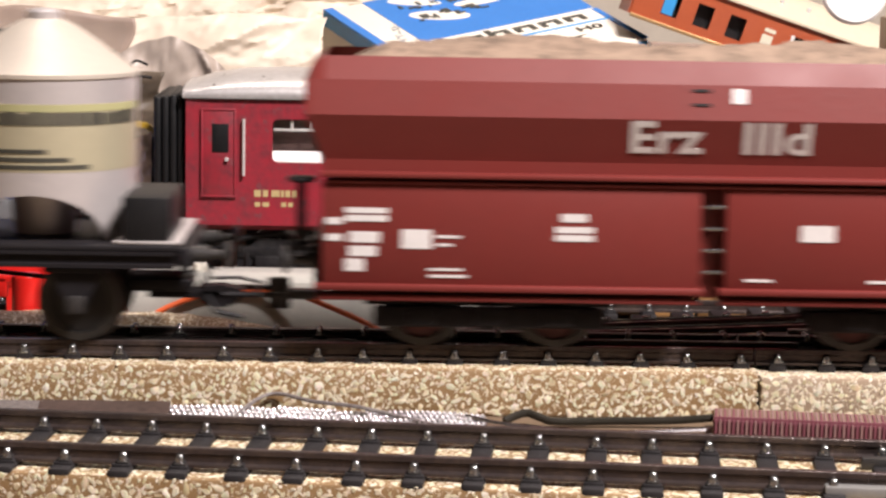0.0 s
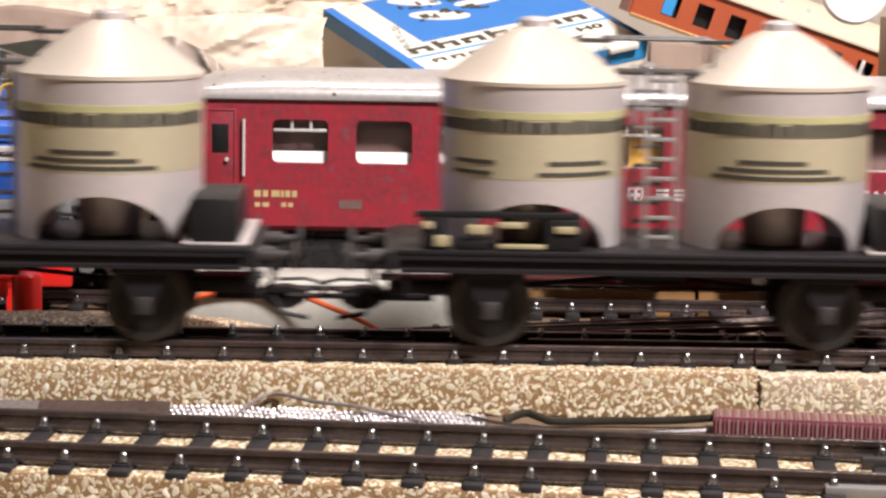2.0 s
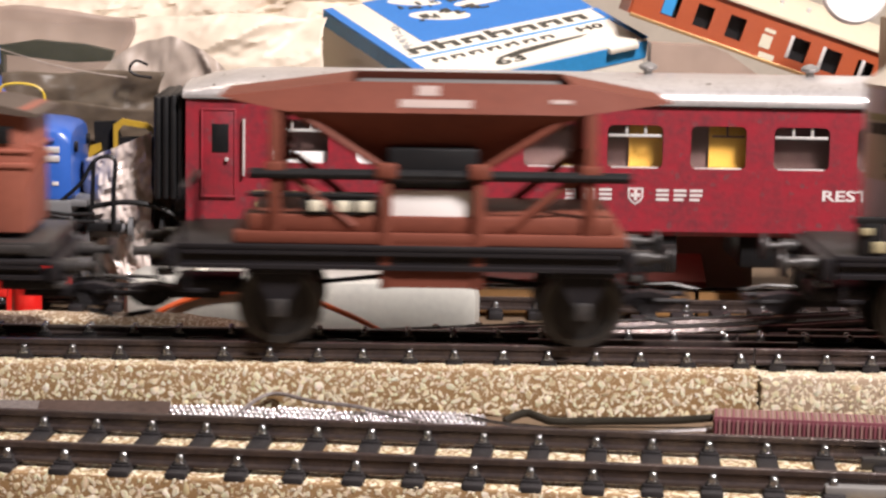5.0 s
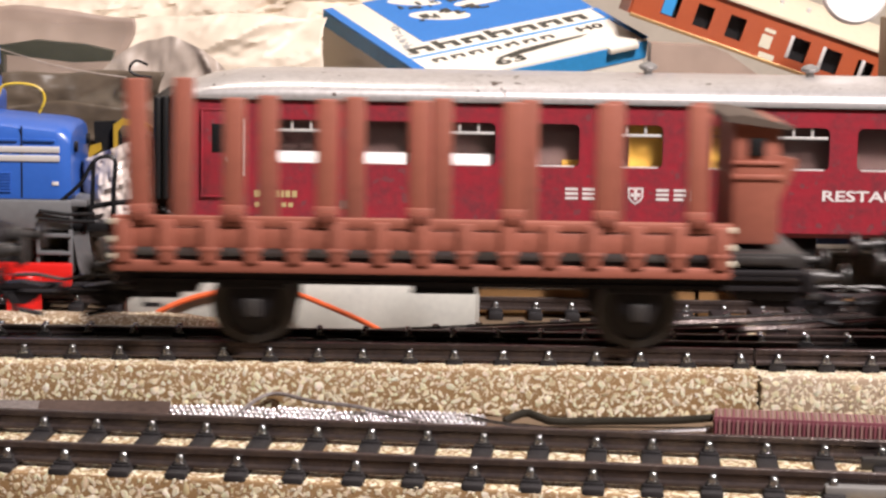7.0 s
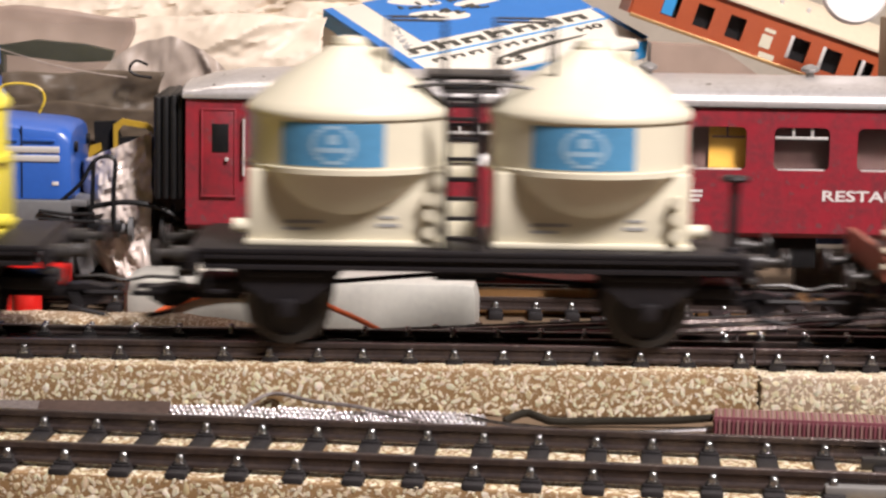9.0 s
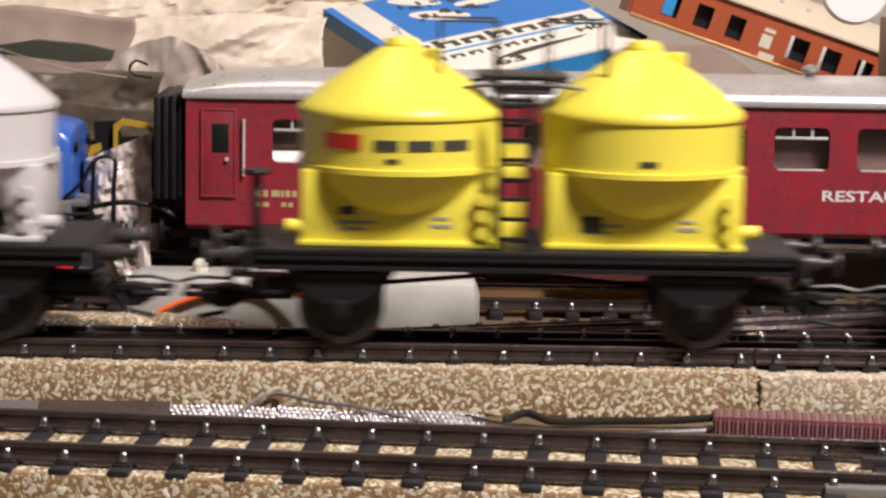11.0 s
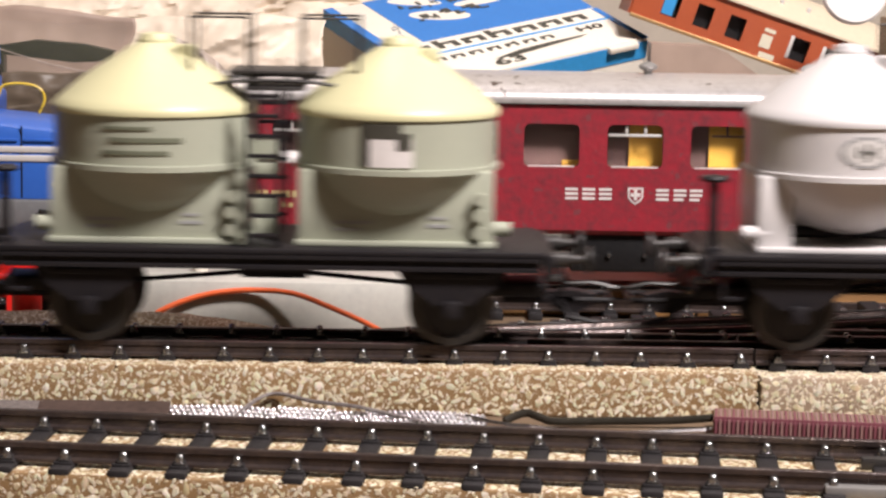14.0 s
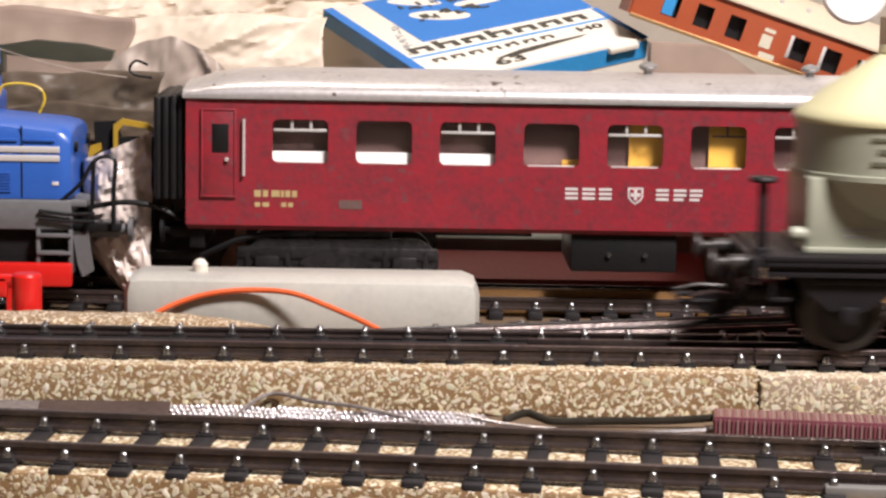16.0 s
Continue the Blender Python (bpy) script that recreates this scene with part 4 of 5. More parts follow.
def stake_wagon():
    w = base("stake_wagon", 0, TRACK_Y, RAIL, "red-brown stake wagon with tall stakes and a brake cabin", "stake wagon")
    underframe(w, -46.0, 52.5, (-28.4, 28.4), 12.6, 3.0, "short")
    a, b = -48.6, 41.4
    for s in (-1, 1):
        y = s * 14.6
        part("side_rail", Shape().box(a, b, y - 0.8, y + 0.8, 11.3, 12.9, 0.25), BROWN, w)
        if s < 0:
            part("side_board", Shape().box(a, b, y - 0.6, y + 0.6, 14.9, 17.8, 0.2), BROWN, w)
            part("side_board", Shape().box(a, b, y - 0.75, y + 0.75, 18.0, 19.5, 0.25), BROWN, w)
            for k in range(15):
                x = a + 1.6 + k * (b - a - 3.2) / 14
                part("batten", Shape().box(x - 1.2, x + 1.2, y - 1.15, y + 0.9, 12.7, 19.0, 0.25), BROWN, w)
                part("batten_cap", Shape().box(x - 1.6, x + 1.6, y - 1.25, y + 0.9, 14.3, 15.1, 0.25), BROWN, w)
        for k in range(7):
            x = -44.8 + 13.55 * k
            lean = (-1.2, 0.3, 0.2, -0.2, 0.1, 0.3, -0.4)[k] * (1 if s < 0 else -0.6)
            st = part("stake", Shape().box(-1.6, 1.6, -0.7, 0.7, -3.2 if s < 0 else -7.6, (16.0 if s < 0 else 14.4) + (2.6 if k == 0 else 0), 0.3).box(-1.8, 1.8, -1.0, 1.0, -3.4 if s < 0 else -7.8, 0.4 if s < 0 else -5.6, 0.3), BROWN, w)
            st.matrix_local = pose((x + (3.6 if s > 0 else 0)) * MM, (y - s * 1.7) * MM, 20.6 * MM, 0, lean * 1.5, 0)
            if s < 0:
                part("socket", Shape().box(x - 1.5, x + 1.5, y - 1.3, y + 1.3, 18.7, 20.1, 0.3), RUST, w)
    part("floor_plank", Shape().box(a + 0.4, b - 0.4, -14, 14, 12.4, 13.6, 0.2), FRAME, w)
    for x in (a, b - 1.0):
        part("end_board", Shape().box(x, x + 1.0, -14.4, 14.4, 11.4, 15.6, 0.2), BROWN, w)
    for z in (13.2, 15.6, 18.2):
        part("end_iron", Shape().box(b - 0.6, b + 0.5, -15.6, -14.2, z, z + 0.8, 0.15).box(a - 0.4, a + 0.8, -15.6, -14.2, z, z + 0.8, 0.15), CREAM, w)
    cab = part("brake_cabin", Shape().box(42.0, 49.0, -9.5, 9.5, 15.8, 34.2, 0.4), BROWN, w)
    for z, h in ((25.4, 0.8), (27.6, 0.6)):
        part("cabin_band", Shape().box(41.8, 49.4, -9.8, 9.8, z, z + h, 0.2), BROWN, cab)
    part("cabin_window", Shape().box(44.2, 46.6, -9.9, -9.3, 29.0, 31.6, 0.2), BLACK, cab, "dark square window")
    part("cabin_roof", Shape().plate([(40.4, 34.1), (50.6, 32.9), (50.6, 33.5), (46, 34.6), (43, 35.1), (40.4, 34.9)], -10.8, 10.8), ROOF_DARK, cab)
    part("cabin_wing", Shape().plate([(49, 22), (51.5, 27.5), (51.5, 28.5), (49, 29)], -9, -7.6), BROWN, cab)
    part("end_platform", Shape().box(41.4, 52.6, -13.0, 13.0, 12.8, 15.0, 0.3), BUFFER, w)
    part("brake_lever", Shape().box(38, 50, -13.9, -13.2, 13.4, 14.6, 0.2), BUFFER, w)
    for x in (-28.4, 28.4):
        wheelset(w, x, 5.7)
    return w


WAGONS = []


def brake_post(w, x, top=26.0):
    """Upright brake standard with a small hand wheel at a wagon's end."""
    post = part("brake_post", Shape().box(x - 0.7, x + 0.7, -9.6, -8.4, 13.8, top, 0.25).box(x - 1.3, x + 1.3, -10.0, -8.0, 13.9, 15.4, 0.3), FRAME, w, "black upright brake standard")
    part("hand_wheel", Shape().lathe([(1.9, top - 0.9), (2.2, top - 0.5), (1.9, top - 0.1)], x, -9.0, 18), FRAME, post)


def train():
    """The wagons with their places along the train."""
    ore = ore_wagon()
    brake_post(ore, -3.0, 25.0)
    WAGONS.append((ore, 565.0))
    first = silver_wagon("silver_tank_wagon", "black-framed cement wagon with two silver tanks and yellowed bands")
    WAGONS.append((first, -164.0))
    marks = [(2, BLUE_PANEL, -38, 22, 26.9, 33.2), *oval(-7, 30.1, 13, 2.8, EMBLEM_BLUE, 0.04), *oval(-7, 30.1, 10.5, 2.3, BLUE_PANEL, 0.06), (2, EMBLEM_BLUE, -16, 2, 29.0, 29.7), (2, EMBLEM_BLUE, -10, -4, 30.2, 31.6)]
    WAGONS.append((silver_wagon("silver_tank_wagon", "cement wagon with twin silver tanks, ladder between them"), -1374.0))
    WAGONS.append((hopper_wagon(), -2552.0))
    WAGONS.append((stake_wagon(), -3858.0))
    WAGONS.append((silo_wagon("silo_wagon", CREAM, CREAM, "cream twin-silo wagon with blue printed panels", False, marks, 1), -5175.0))
    lemon = silo_wagon("silo_wagon", YELLOW, YELLOW, "bright yellow twin-silo wagon with red and dark print", False,
                              [(0, RED_PRINT, -46, -22, 29.4, 31.6), (0, INK, -14, 0, 29.4, 30.9), (0, INK, 4, 20, 29.4, 30.9), (0, INK, 24, 42, 29.4, 30.9), (0, INK, -8, 0, 27.6, 28.2), (1, INK, -6, 4, 27.6, 28.4)])
    part("print_bar", Shape().box(8.8, 11.8, -9.76, -9.5, 17.2, 19.6), INK, lemon)
    part("print_bar", Shape().box(-27.0, -24.6, -9.76, -9.5, 19.4, 20.6), INK, lemon)
    WAGONS.append((lemon, -6413.0))
    WAGONS.append((silo_wagon("silo_wagon", SILO_WHITE, SILO_WHITE, "white twin-silo wagon with oval grey emblems", True,
                              oval(1, 30.2, 15, 2.3, GREY_PRINT, 0.0) + oval(1, 30.2, 12.6, 1.85, EMBLEM_PALE, 0.02) + [(2, INK, -1.6, 3.6, 29.9, 30.5), (2, INK, 0.2, 1.8, 28.9, 31.5), (2, INK, -5, -3.4, 29.4, 31.0), (2, INK, 5.4, 7, 29.4, 31.0)]), -7659.0))
    WAGONS.append((silo_wagon("silo_wagon", SAGE, SAGE_ROOF, "sage green twin-silo wagon with a square emblem", False,
                              [(0, SAGE_PRINT, -24, 4, 31.8, 32.3), (0, SAGE_PRINT, -20, 21, 30.0, 30.7), (0, SAGE_PRINT, -24, 14, 28.2, 28.8), (1, INK, -20, 2.5, 27.0, 33.2), (1, WHITE_INK, -15, 9, 26.95, 31.0, 0.1), (1, INK, 0, 8, 29.4, 31.9, 0.14)]), -8917.0))


train()


# ---- the standing dining coach on the rear track ----
def coach():
    c = base("dining_coach", 0, 90, -4.2, "crimson tinplate dining coach with a silver roof, standing", "railway coach")
    F, B, X0, X1 = -15.0, 15.0, -38.6, 196.0
    zl, zh = 14.0, 37.3
    wins = [(-23.1 + 15.05 * k, -13.1 + 15.05 * k) for k in range(13)]
    z0, z1 = 25.4, 33.2
    for y, s in ((F, 1), (B, -1)):
        body = Shape()
        ya, yb = min(y, y + s * 0.8), max(y, y + s * 0.8)
        body.box(X0, X1, ya, yb, zl, z0)
        body.box(X0, X1, ya, yb, z1, zh)
        x = X0
        for a, b in wins:
            body.box(x, a, ya, yb, z0, z1)
            x = b
        body.box(x, X1, ya, yb, z0, z1)
        for a, b in wins:
            for cx, sx in ((a, 1), (b, -1)):
                for cz, sz in ((z0, 1), (z1, -1)):
                    r = 1.1
                    pts = [(cx, cz)] + [(cx + sx * (r - r * math.sin(k * math.pi / 8)), cz + sz * (r - r * math.cos(k * math.pi / 8))) for k in range(5)]
                    body.plate(pts, ya + 0.01, yb - 0.01)
        body.prism([(ya + 0.02, zl), (yb, zl), (yb + s * 1.2 if s > 0 else yb, zl - 0.9), (ya + (1.0 if s > 0 else -0.2), zl - 0.9)], X0 + 0.2, X1)
        side = part("side_wall", body, CRIMSON, c)
        if s > 0:
            for k, (a, b) in enumerate(wins):
                rim = Shape()
                m = 0.25
                rim.box(a + 0.8, b - 0.8, F + 0.1, F + 0.6, z0 - 0.02, z0 + m, 0.05)
                part("window_rim", rim, CHROME, side)
                part("pane", Shape().box(a + 0.05, b - 0.05, F + 0.95, F + 1.1, z0 - 0.5, z1 + 0.5), GLASS, side).visible_shadow = False
                if k in (0, 2, 4, 6, 8, 10):
                    bar = Shape().box(a + 0.2, b - 0.2, F + 0.45, F + 0.8, 31.0, 31.5, 0.1)
                    for d in (3.2, 6.6):
                        bar.box(a + d, a + d + 0.55, F + 0.45, F + 0.8, 31.5, 33.0, 0.1)
                    part("window_bar", bar, CHROME, side)
                else:
                    part("window_bar", Shape().box(a + 4.0, b, F + 2.0, F + 2.3, 31.0, 31.4).box(a + 6.6, a + 7.0, F + 2.0, F + 2.3, 31.0, 33.2), DARK_IN, side)
                if k < 3:
                    part("half_blind", Shape().box(a - 0.2, b + 0.2, F + 1.3, F + 1.6, z0 - 0.4, z0 + 2.0), WHITE, side, "white half blind")
    part("end_wall", Shape().box(X0, X0 + 0.8, F + 0.8, B - 0.8, zl, zh), CRIMSON, c)
    part("end_wall", Shape().box(X1 - 0.8, X1, F + 0.8, B - 0.8, zl, zh), CRIMSON, c)
    part("floor_pan", Shape().box(X0 + 1, X1 - 1, F + 1, B - 1, zl - 0.6, zl + 0.4), BLACK, c)
    part("partition", Shape().box(-12.0, -11.4, F + 1.2, B - 1.2, zl, zh), DARK_IN, c)
    for x in (6.0, 21.0, 33.6, 66.0, 96.0):
        part("partition", Shape().box(x, x + 0.5, F + 2.2, F + 3.5, zl, zh), CRIMSON, c)
    part("corridor_wall", Shape().box(-36, 35, F + 3.6, F + 4.0, zl, zh), DARK_IN, c)
    for a, b, top in ((29.2, 33.0, 26.4), (41.3, 47.8, 33.4), (55.8, 62.6, 33.0)):
        part("interior_card", Shape().box(a, b, F + 3.2, F + 3.6, zl, top), CARD_YELLOW, c, "amber yellow interior card")
    part("corridor_wall", Shape().box(35.5, 194, F + 3.9, F + 4.3, zl, zh), DARK_IN, c)
    # roof: domed, drawn in at the end
    n = 18
    sec = [(math.cos(math.pi * k / n), math.sin(math.pi * k / n)) for k in range(n + 1)]
    v, f = [], []
    cuts = [(X0 - 0.6, 0.98, 0.42), (X0 + 1.0, 0.99, 0.5), (X0 + 4, 1.0, 0.72), (X0 + 9, 1.0, 0.92), (X0 + 16, 1.0, 1.0), (60, 1, 1.0), (X1 - 16, 1, 1.0), (X1 - 4, 1.0, 0.72), (X1 + 0.6, 0.98, 0.42)]
    for x, sy, sz in cuts:
        v.append((x, 15.6 * sy, zh - 0.5))
        v += [(x, 15.7 * sy * (abs(a) ** 0.75 * (1 if a > 0 else -1)), zh + 4.2 * sz * b ** 0.9) for a, b in sec]
        v.append((x, -15.6 * sy, zh - 0.5))
    m = n + 3
    for j in range(len(cuts) - 1):
        for k in range(m):
            q = (k + 1) % m
            f.append((j * m + k, j * m + q, j * m + m + q, j * m + m + k))
    f += [tuple(range(m))[::-1], tuple(range((len(cuts) - 1) * m, len(cuts) * m))]
    part("roof", Shape().add(v, f), ROOF_SILVER, c, "scuffed silver tin roof")
    # Black strip standing in for the line of shade below the roof edge.
    part("roof_shadow_strip", Shape().box(X0 + 0.3, X1 - 0.3, F - 0.15, F + 0.3, zh - 0.7, zh - 0.05, 0.1), BLACK, c)
    for x in (45.5, 75.6, 106, 136):
        part("roof_vent", Shape().lathe([(0.8, 40.9), (0.8, 42.2), (1.6, 42.5), (1.8, 43.0), (1.2, 43.5), (0.3, 43.8)], x, -1.0, 18), LADDER, c)
    # door of the end lobby
    door = part("door", Shape().box(-35.6, -29.9, F - 0.35, F + 0.1, 19.4, 34.7, 0.3), CRIMSON, c)
    part("door_frame", Shape().box(-35.9, -35.5, F - 0.5, F, 19.2, 34.9, 0.12).box(-30.0, -29.6, F - 0.5, F, 19.2, 34.9, 0.12).box(-35.9, -29.6, F - 0.5, F, 34.6, 35.0, 0.12).box(-36.0, -29.5, F - 0.5, F, 19.0, 19.4, 0.12), CRIMSON, door)
    part("door_pane", Shape().box(-33.9, -30.9, F - 0.45, F - 0.2, 27.1, 32.3, 0.1), BLACK, door)
    part("door_knob", Shape().lathe([(0.35, F - 0.9), (0.35, F)], -31.2, 25.9, 10, "y"), CHROME, door)
    part("grab_rail", Shape().tube([(-28.2, F - 0.6, 23.0), (-28.2, F - 0.6, 33.2)], 0.28, 6), CHROME, c, "white grab rail")
    # lettering
    lettering("lettering", "RESTAURANT", 76.2, F - 0.05, 19.9, 2.0, 24.6, WHITE_INK, c, "white capital letters")
    for k, x in enumerate((29.7, 32.8, 35.8, 46.1, 49.3, 52.2)):
        for z, wx in ((19.6, 2.3), (20.42, 2.3), (21.24, 2.3)):
            part("print_bar", Shape().box(x, x + wx - (0.5 if k > 3 and z < 20 else 0), F - 0.1, F, z, z + 0.46), WHITE_INK, c)
    shield = [(41.0, 21.9), (43.8, 21.9), (43.8, 20.2), (43.2, 19.3), (42.4, 18.8), (41.6, 19.3), (41.0, 20.2)]
    s = part("shield", Shape().plate(shield, F - 0.08, F), WHITE_INK, c)
    part("shield_field", Shape().plate([(42.4 + (x - 42.4) * 0.76, 20.5 + (z - 20.5) * 0.76) for x, z in shield], F - 0.14, F), CRIMSON, s)
    part("shield_cross", Shape().plate([(42.1, 19.6), (42.7, 19.6), (42.7, 20.3), (43.3, 20.3), (43.3, 20.9), (42.7, 20.9), (42.7, 21.5), (42.1, 21.5), (42.1, 20.9), (41.5, 20.9), (41.5, 20.3), (42.1, 20.3)], F - 0.2, F), WHITE_INK, s)
    for x, wx in ((-26.3, 1.2), (-24.7, 0.9), (-23.2, 0.7), (-22.6, 0.9), (-21.5, 0.6), (-20.7, 0.9), (-19.5, 0.9)):
        part("print_bar", Shape().box(x, x + wx, F - 0.08, F, 19.2, 20.4), GOLD_INK, c)
    for x, wx in ((-26.2, 1.0), (-24.8, 1.2), (-21.4, 0.9), (-20.2, 0.9)):
        part("print_bar", Shape().box(x, x + wx, F - 0.08, F, 17.4, 18.2), GOLD_INK, c)
    part("label_plate", Shape().box(-11.0, -6.9, F - 0.08, F, 17.2, 18.8), DARK_IN, c)
    # bellows at the end
    bell = Shape()
    for k in range(4):
        bell.box(X0 - 1.6 - 1.4 * k, X0 - 0.4 - 1.4 * k, -13.8, 13.8, 18.2, 37.4 - 0.2 * k, 0.5)
    part("bellows", bell.box(X0 - 6, X0 + 0.1, -12.8, 12.8, 18.8, 36.8, 0.2), BLACK, c, "black ribbed bellows")
    # bogie, buffers and underfloor boxes
    for bx in (-11.5, 170.0):
        b = Shape()
        for y in (-12.4, 12.4):
            b.box(bx - 18, bx + 18.4, y - 0.7, y + 0.7, 7.6, 9.8, 0.3)
            b.plate([(bx - 18, 8), (bx - 14, 11.2), (bx + 15, 11.6), (bx + 18.6, 9), (bx + 18.6, 6.4), (bx + 15, 5.2), (bx - 15, 5.2), (bx - 18, 6)], y - 0.4, y + 0.4)
            b.plate([(bx - 6.5, 7.4), (bx - 3, 8.8), (bx + 3, 8.8), (bx + 6.5, 7.4), (bx + 6.5, 6.6), (bx + 3, 5.4), (bx - 3, 5.4), (bx - 6.5, 6.6)], y - 1.1, y + 1.1)
            for d in (-12.5, 12.5):
                b.box(bx + d - 2.2, bx + d + 2.2, y - 1.3, y + 1.3, 4.6, 8.2, 0.3)
                for e in (-3.6, 3.6):
                    b.lathe([(0.8, 5.6), (0.8, 9.4)], bx + d + e, y, 10)
        b.box(bx - 10, bx + 10, -11, 11, 9.0, 13.4, 0.4)
        bg = part("bogie", b, BOGIE, c)
        for d in (-12.5, 12.5):
            part("wheel", Shape().lathe([(5.4, -9.4), (5.4, -7.6), (5.9, -7.6), (5.9, -7.0)], bx + d, 5.2, 28, "y").lathe([(5.4, 7.0), (5.4, 9.4)], bx + d, 5.2, 28, "y"), BLACK, bg)
    part("equipment_box", Shape().box(31, 50.4, -13.6, 10, 6.2, 13.4, 0.6), BLACK, c)
    for x in (38.0, 44.6):
        part("box_stud", Shape().lathe([(0.5, -14.2), (0.5, -13.5)], x, 9.4, 10, "y"), CHAIR, c)
    part("equipment_box", Shape().box(62, 76, -12.6, 10, 7.2, 13.4, 0.6), BLACK, c)
    part("floor_step", Shape().box(6, 24, -13, -11.4, 12.4, 13.6, 0.2), BLACK, c)
    for y in (-9.5, 9.5):
        part("buffer", Shape().lathe([(1.4, X0), (1.4, X0 - 3.0), (0.9, X0 - 3.0), (0.9, X0 - 4.2), (2.4, X0 - 4.4), (2.4, X0 - 5.0)], y, 12.3, 16, "x"), BLACK, c)
    part("headstock", Shape().box(X0 + 0.5, X0 + 3.4, -13, 13, 9.4, 13.4, 0.3), BLACK, c)
    part("drag_cable", Shape().tube(smooth_path([(-36, -12.5, 8.0), (-33, -13, 9.4), (-28, -13, 11.5), (-20, -12, 12.5)], 4), 0.6, 6), BLACK, c)
    part("rear_coupling", Shape().box(X0 - 7, X0 + 2, -1.5, 1.5, 5.6, 7.0, 0.3).tube([(X0 - 7, -3, 6.4), (X0 - 9, -3, 6.4), (X0 - 9, 3, 6.4), (X0 - 7, 3, 6.4)], 0.5, 6), BUFFER, c)
    return c


coach()


def loco():
    c = base("diesel_loco", 0, 90, -4.2, "bright blue diesel locomotive with a silver stripe, standing", "locomotive")
    F, X1 = -12.0, -57.0
    hood = [(-12, 17.8), (12, 17.8), (12, 28.6), (11.4, 30.0), (9.6, 31.0), (4, 31.6), (-4, 31.6), (-9.6, 31.0), (-11.4, 30.0), (-12, 28.6)]
    v, f = [], []
    n = len(hood)
    cuts = ((-118, 1, 1.6), (-76, 1, 1.2), (-62.5, 1.0, 0.0), (-60.6, 0.985, -0.5), (-59.7, 0.95, -1.3), (-59.5, 0.88, -2.2))
    for x, sy, dz in cuts:
        v += [(x, y * sy, z + (dz if z > 25 else 0)) for y, z in hood]
    for j in range(len(cuts) - 1):
        for k in range(n):
            q = (k + 1) % n
            f.append((j * n + k, j * n + q, j * n + n + q, j * n + n + k))
    f += [tuple(range(n))[::-1], tuple(range((len(cuts) - 1) * n, len(cuts) * n))]
    body = part("hood", Shape().add(v, f), LOCO_BLUE, c)
    for z in (24.6, 26.2):
        part("stripe", Shape().box(-118, -61.6, F - 0.25, F + 0.2, z, z + 1.15, 0.15), CHROME, body, "silver stripe")
    part("door_seam", Shape().box(-68.6, -68.3, F - 0.06, F + 0.1, 18, 31), BLACK, body)
    part("hood_ridge", Shape().box(-76, -69.2, F - 0.4, F + 0.1, 28.2, 28.7, 0.1).box(-68, -62.4, F - 0.4, F + 0.1, 28.2, 28.7, 0.1), LOCO_BLUE, body)
    for k in range(7):
        part("louvre", Shape().box(-75, -70.4, F - 0.3, F + 0.1, 19.0 + 0.55 * k, 19.3 + 0.55 * k, 0.05), LOCO_BLUE, body)
    part("latch", Shape().box(-63.0, -61.8, F - 0.15, F, 20.3, 21.0, 0.05), WHITE_INK, body)
    part("headlamp", Shape().lathe([(1.0, -59.9), (1.0, -58.9)], -8, 27.0, 14, "x").lathe([(1.0, -59.9), (1.0, -58.9)], 8, 27.0, 14, "x"), BLACK, body)
    cab = part("cab", Shape().prism([(-14, 17.8), (14, 17.8), (14, 34), (11, 44), (-11, 44), (-14, 34)], -140, -76.2), LOCO_BLUE, c)
    part("cab_step", Shape().box(-80, -75.2, -13.0, 13.0, 29.0, 36.0, 0.8), LOCO_BLUE, cab)
    part("whistle", Shape().lathe([(0.9, -76.4), (1.1, -72.2)], -11, 41.0, 14, "x"), BLACK, cab)
    part("cab_lamp", Shape().lathe([(0.7, -76.2), (0.7, -74.4)], -12, 35.2, 12, "x"), RED_PRINT, cab)
    part("frame", Shape().box(-120, -59.4, -14.0, 14.0, 12.4, 17.8, 0.4).box(-120, -56.6, -13, 13, 16.6, 17.8, 0.2), LOCO_GREY, c)
    part("under_tank", Shape().box(-118, -65.0, -12, 12, 3.5, 12.4, 0.4), BLACK, c)
    steps = Shape()
    for x in (-65.2, -59.4):
        steps.box(x - 0.35, x + 0.35, -14.6, -10, 4.4, 12.6, 0.1)
    for z in (4.5, 8.0, 11.2):
        steps.box(-65.4, -59.2, -15.0, -10.5, z, z + 0.6, 0.1)
    part("steps", steps, LOCO_GREY, c)
    part("rail_guard", Shape().plate([(-59.2, 12), (-56.4, 12), (-55.4, 5.0), (-57.4, 3.8), (-58.2, 6)], -13.4, -12.4), LOCO_GREY, c)
    part("handrail", Shape().tube(smooth_path([(-61.5, -13, 17.4), (-57.6, -13.4, 21.0), (-55.0, -13.4, 25.2), (-51.6, -13.4, 25.4), (-51.7, -13.4, 20), (-51.8, -13.4, 12.6)], 5), 0.4, 6), BLACK, c)
    part("handrail", Shape().tube([(-55.3, -13.4, 25.0), (-55.6, -13.4, 17.0), (-57, -13.4, 12)], 0.4, 6), BLACK, c)
    part("handrail", Shape().tube([(-65, -14.6, 16.0), (-60, -14.8, 15.4), (-55, -14.8, 15.6)], 0.35, 6).tube([(-65, -14.6, 14.6), (-60, -14.8, 14.2), (-55, -14.8, 14.2)], 0.35, 6), BLACK, c)
    part("platform", Shape().box(-59.4, -50.6, -12.5, 12.5, 12.0, 13.6, 0.3), BLACK, c)
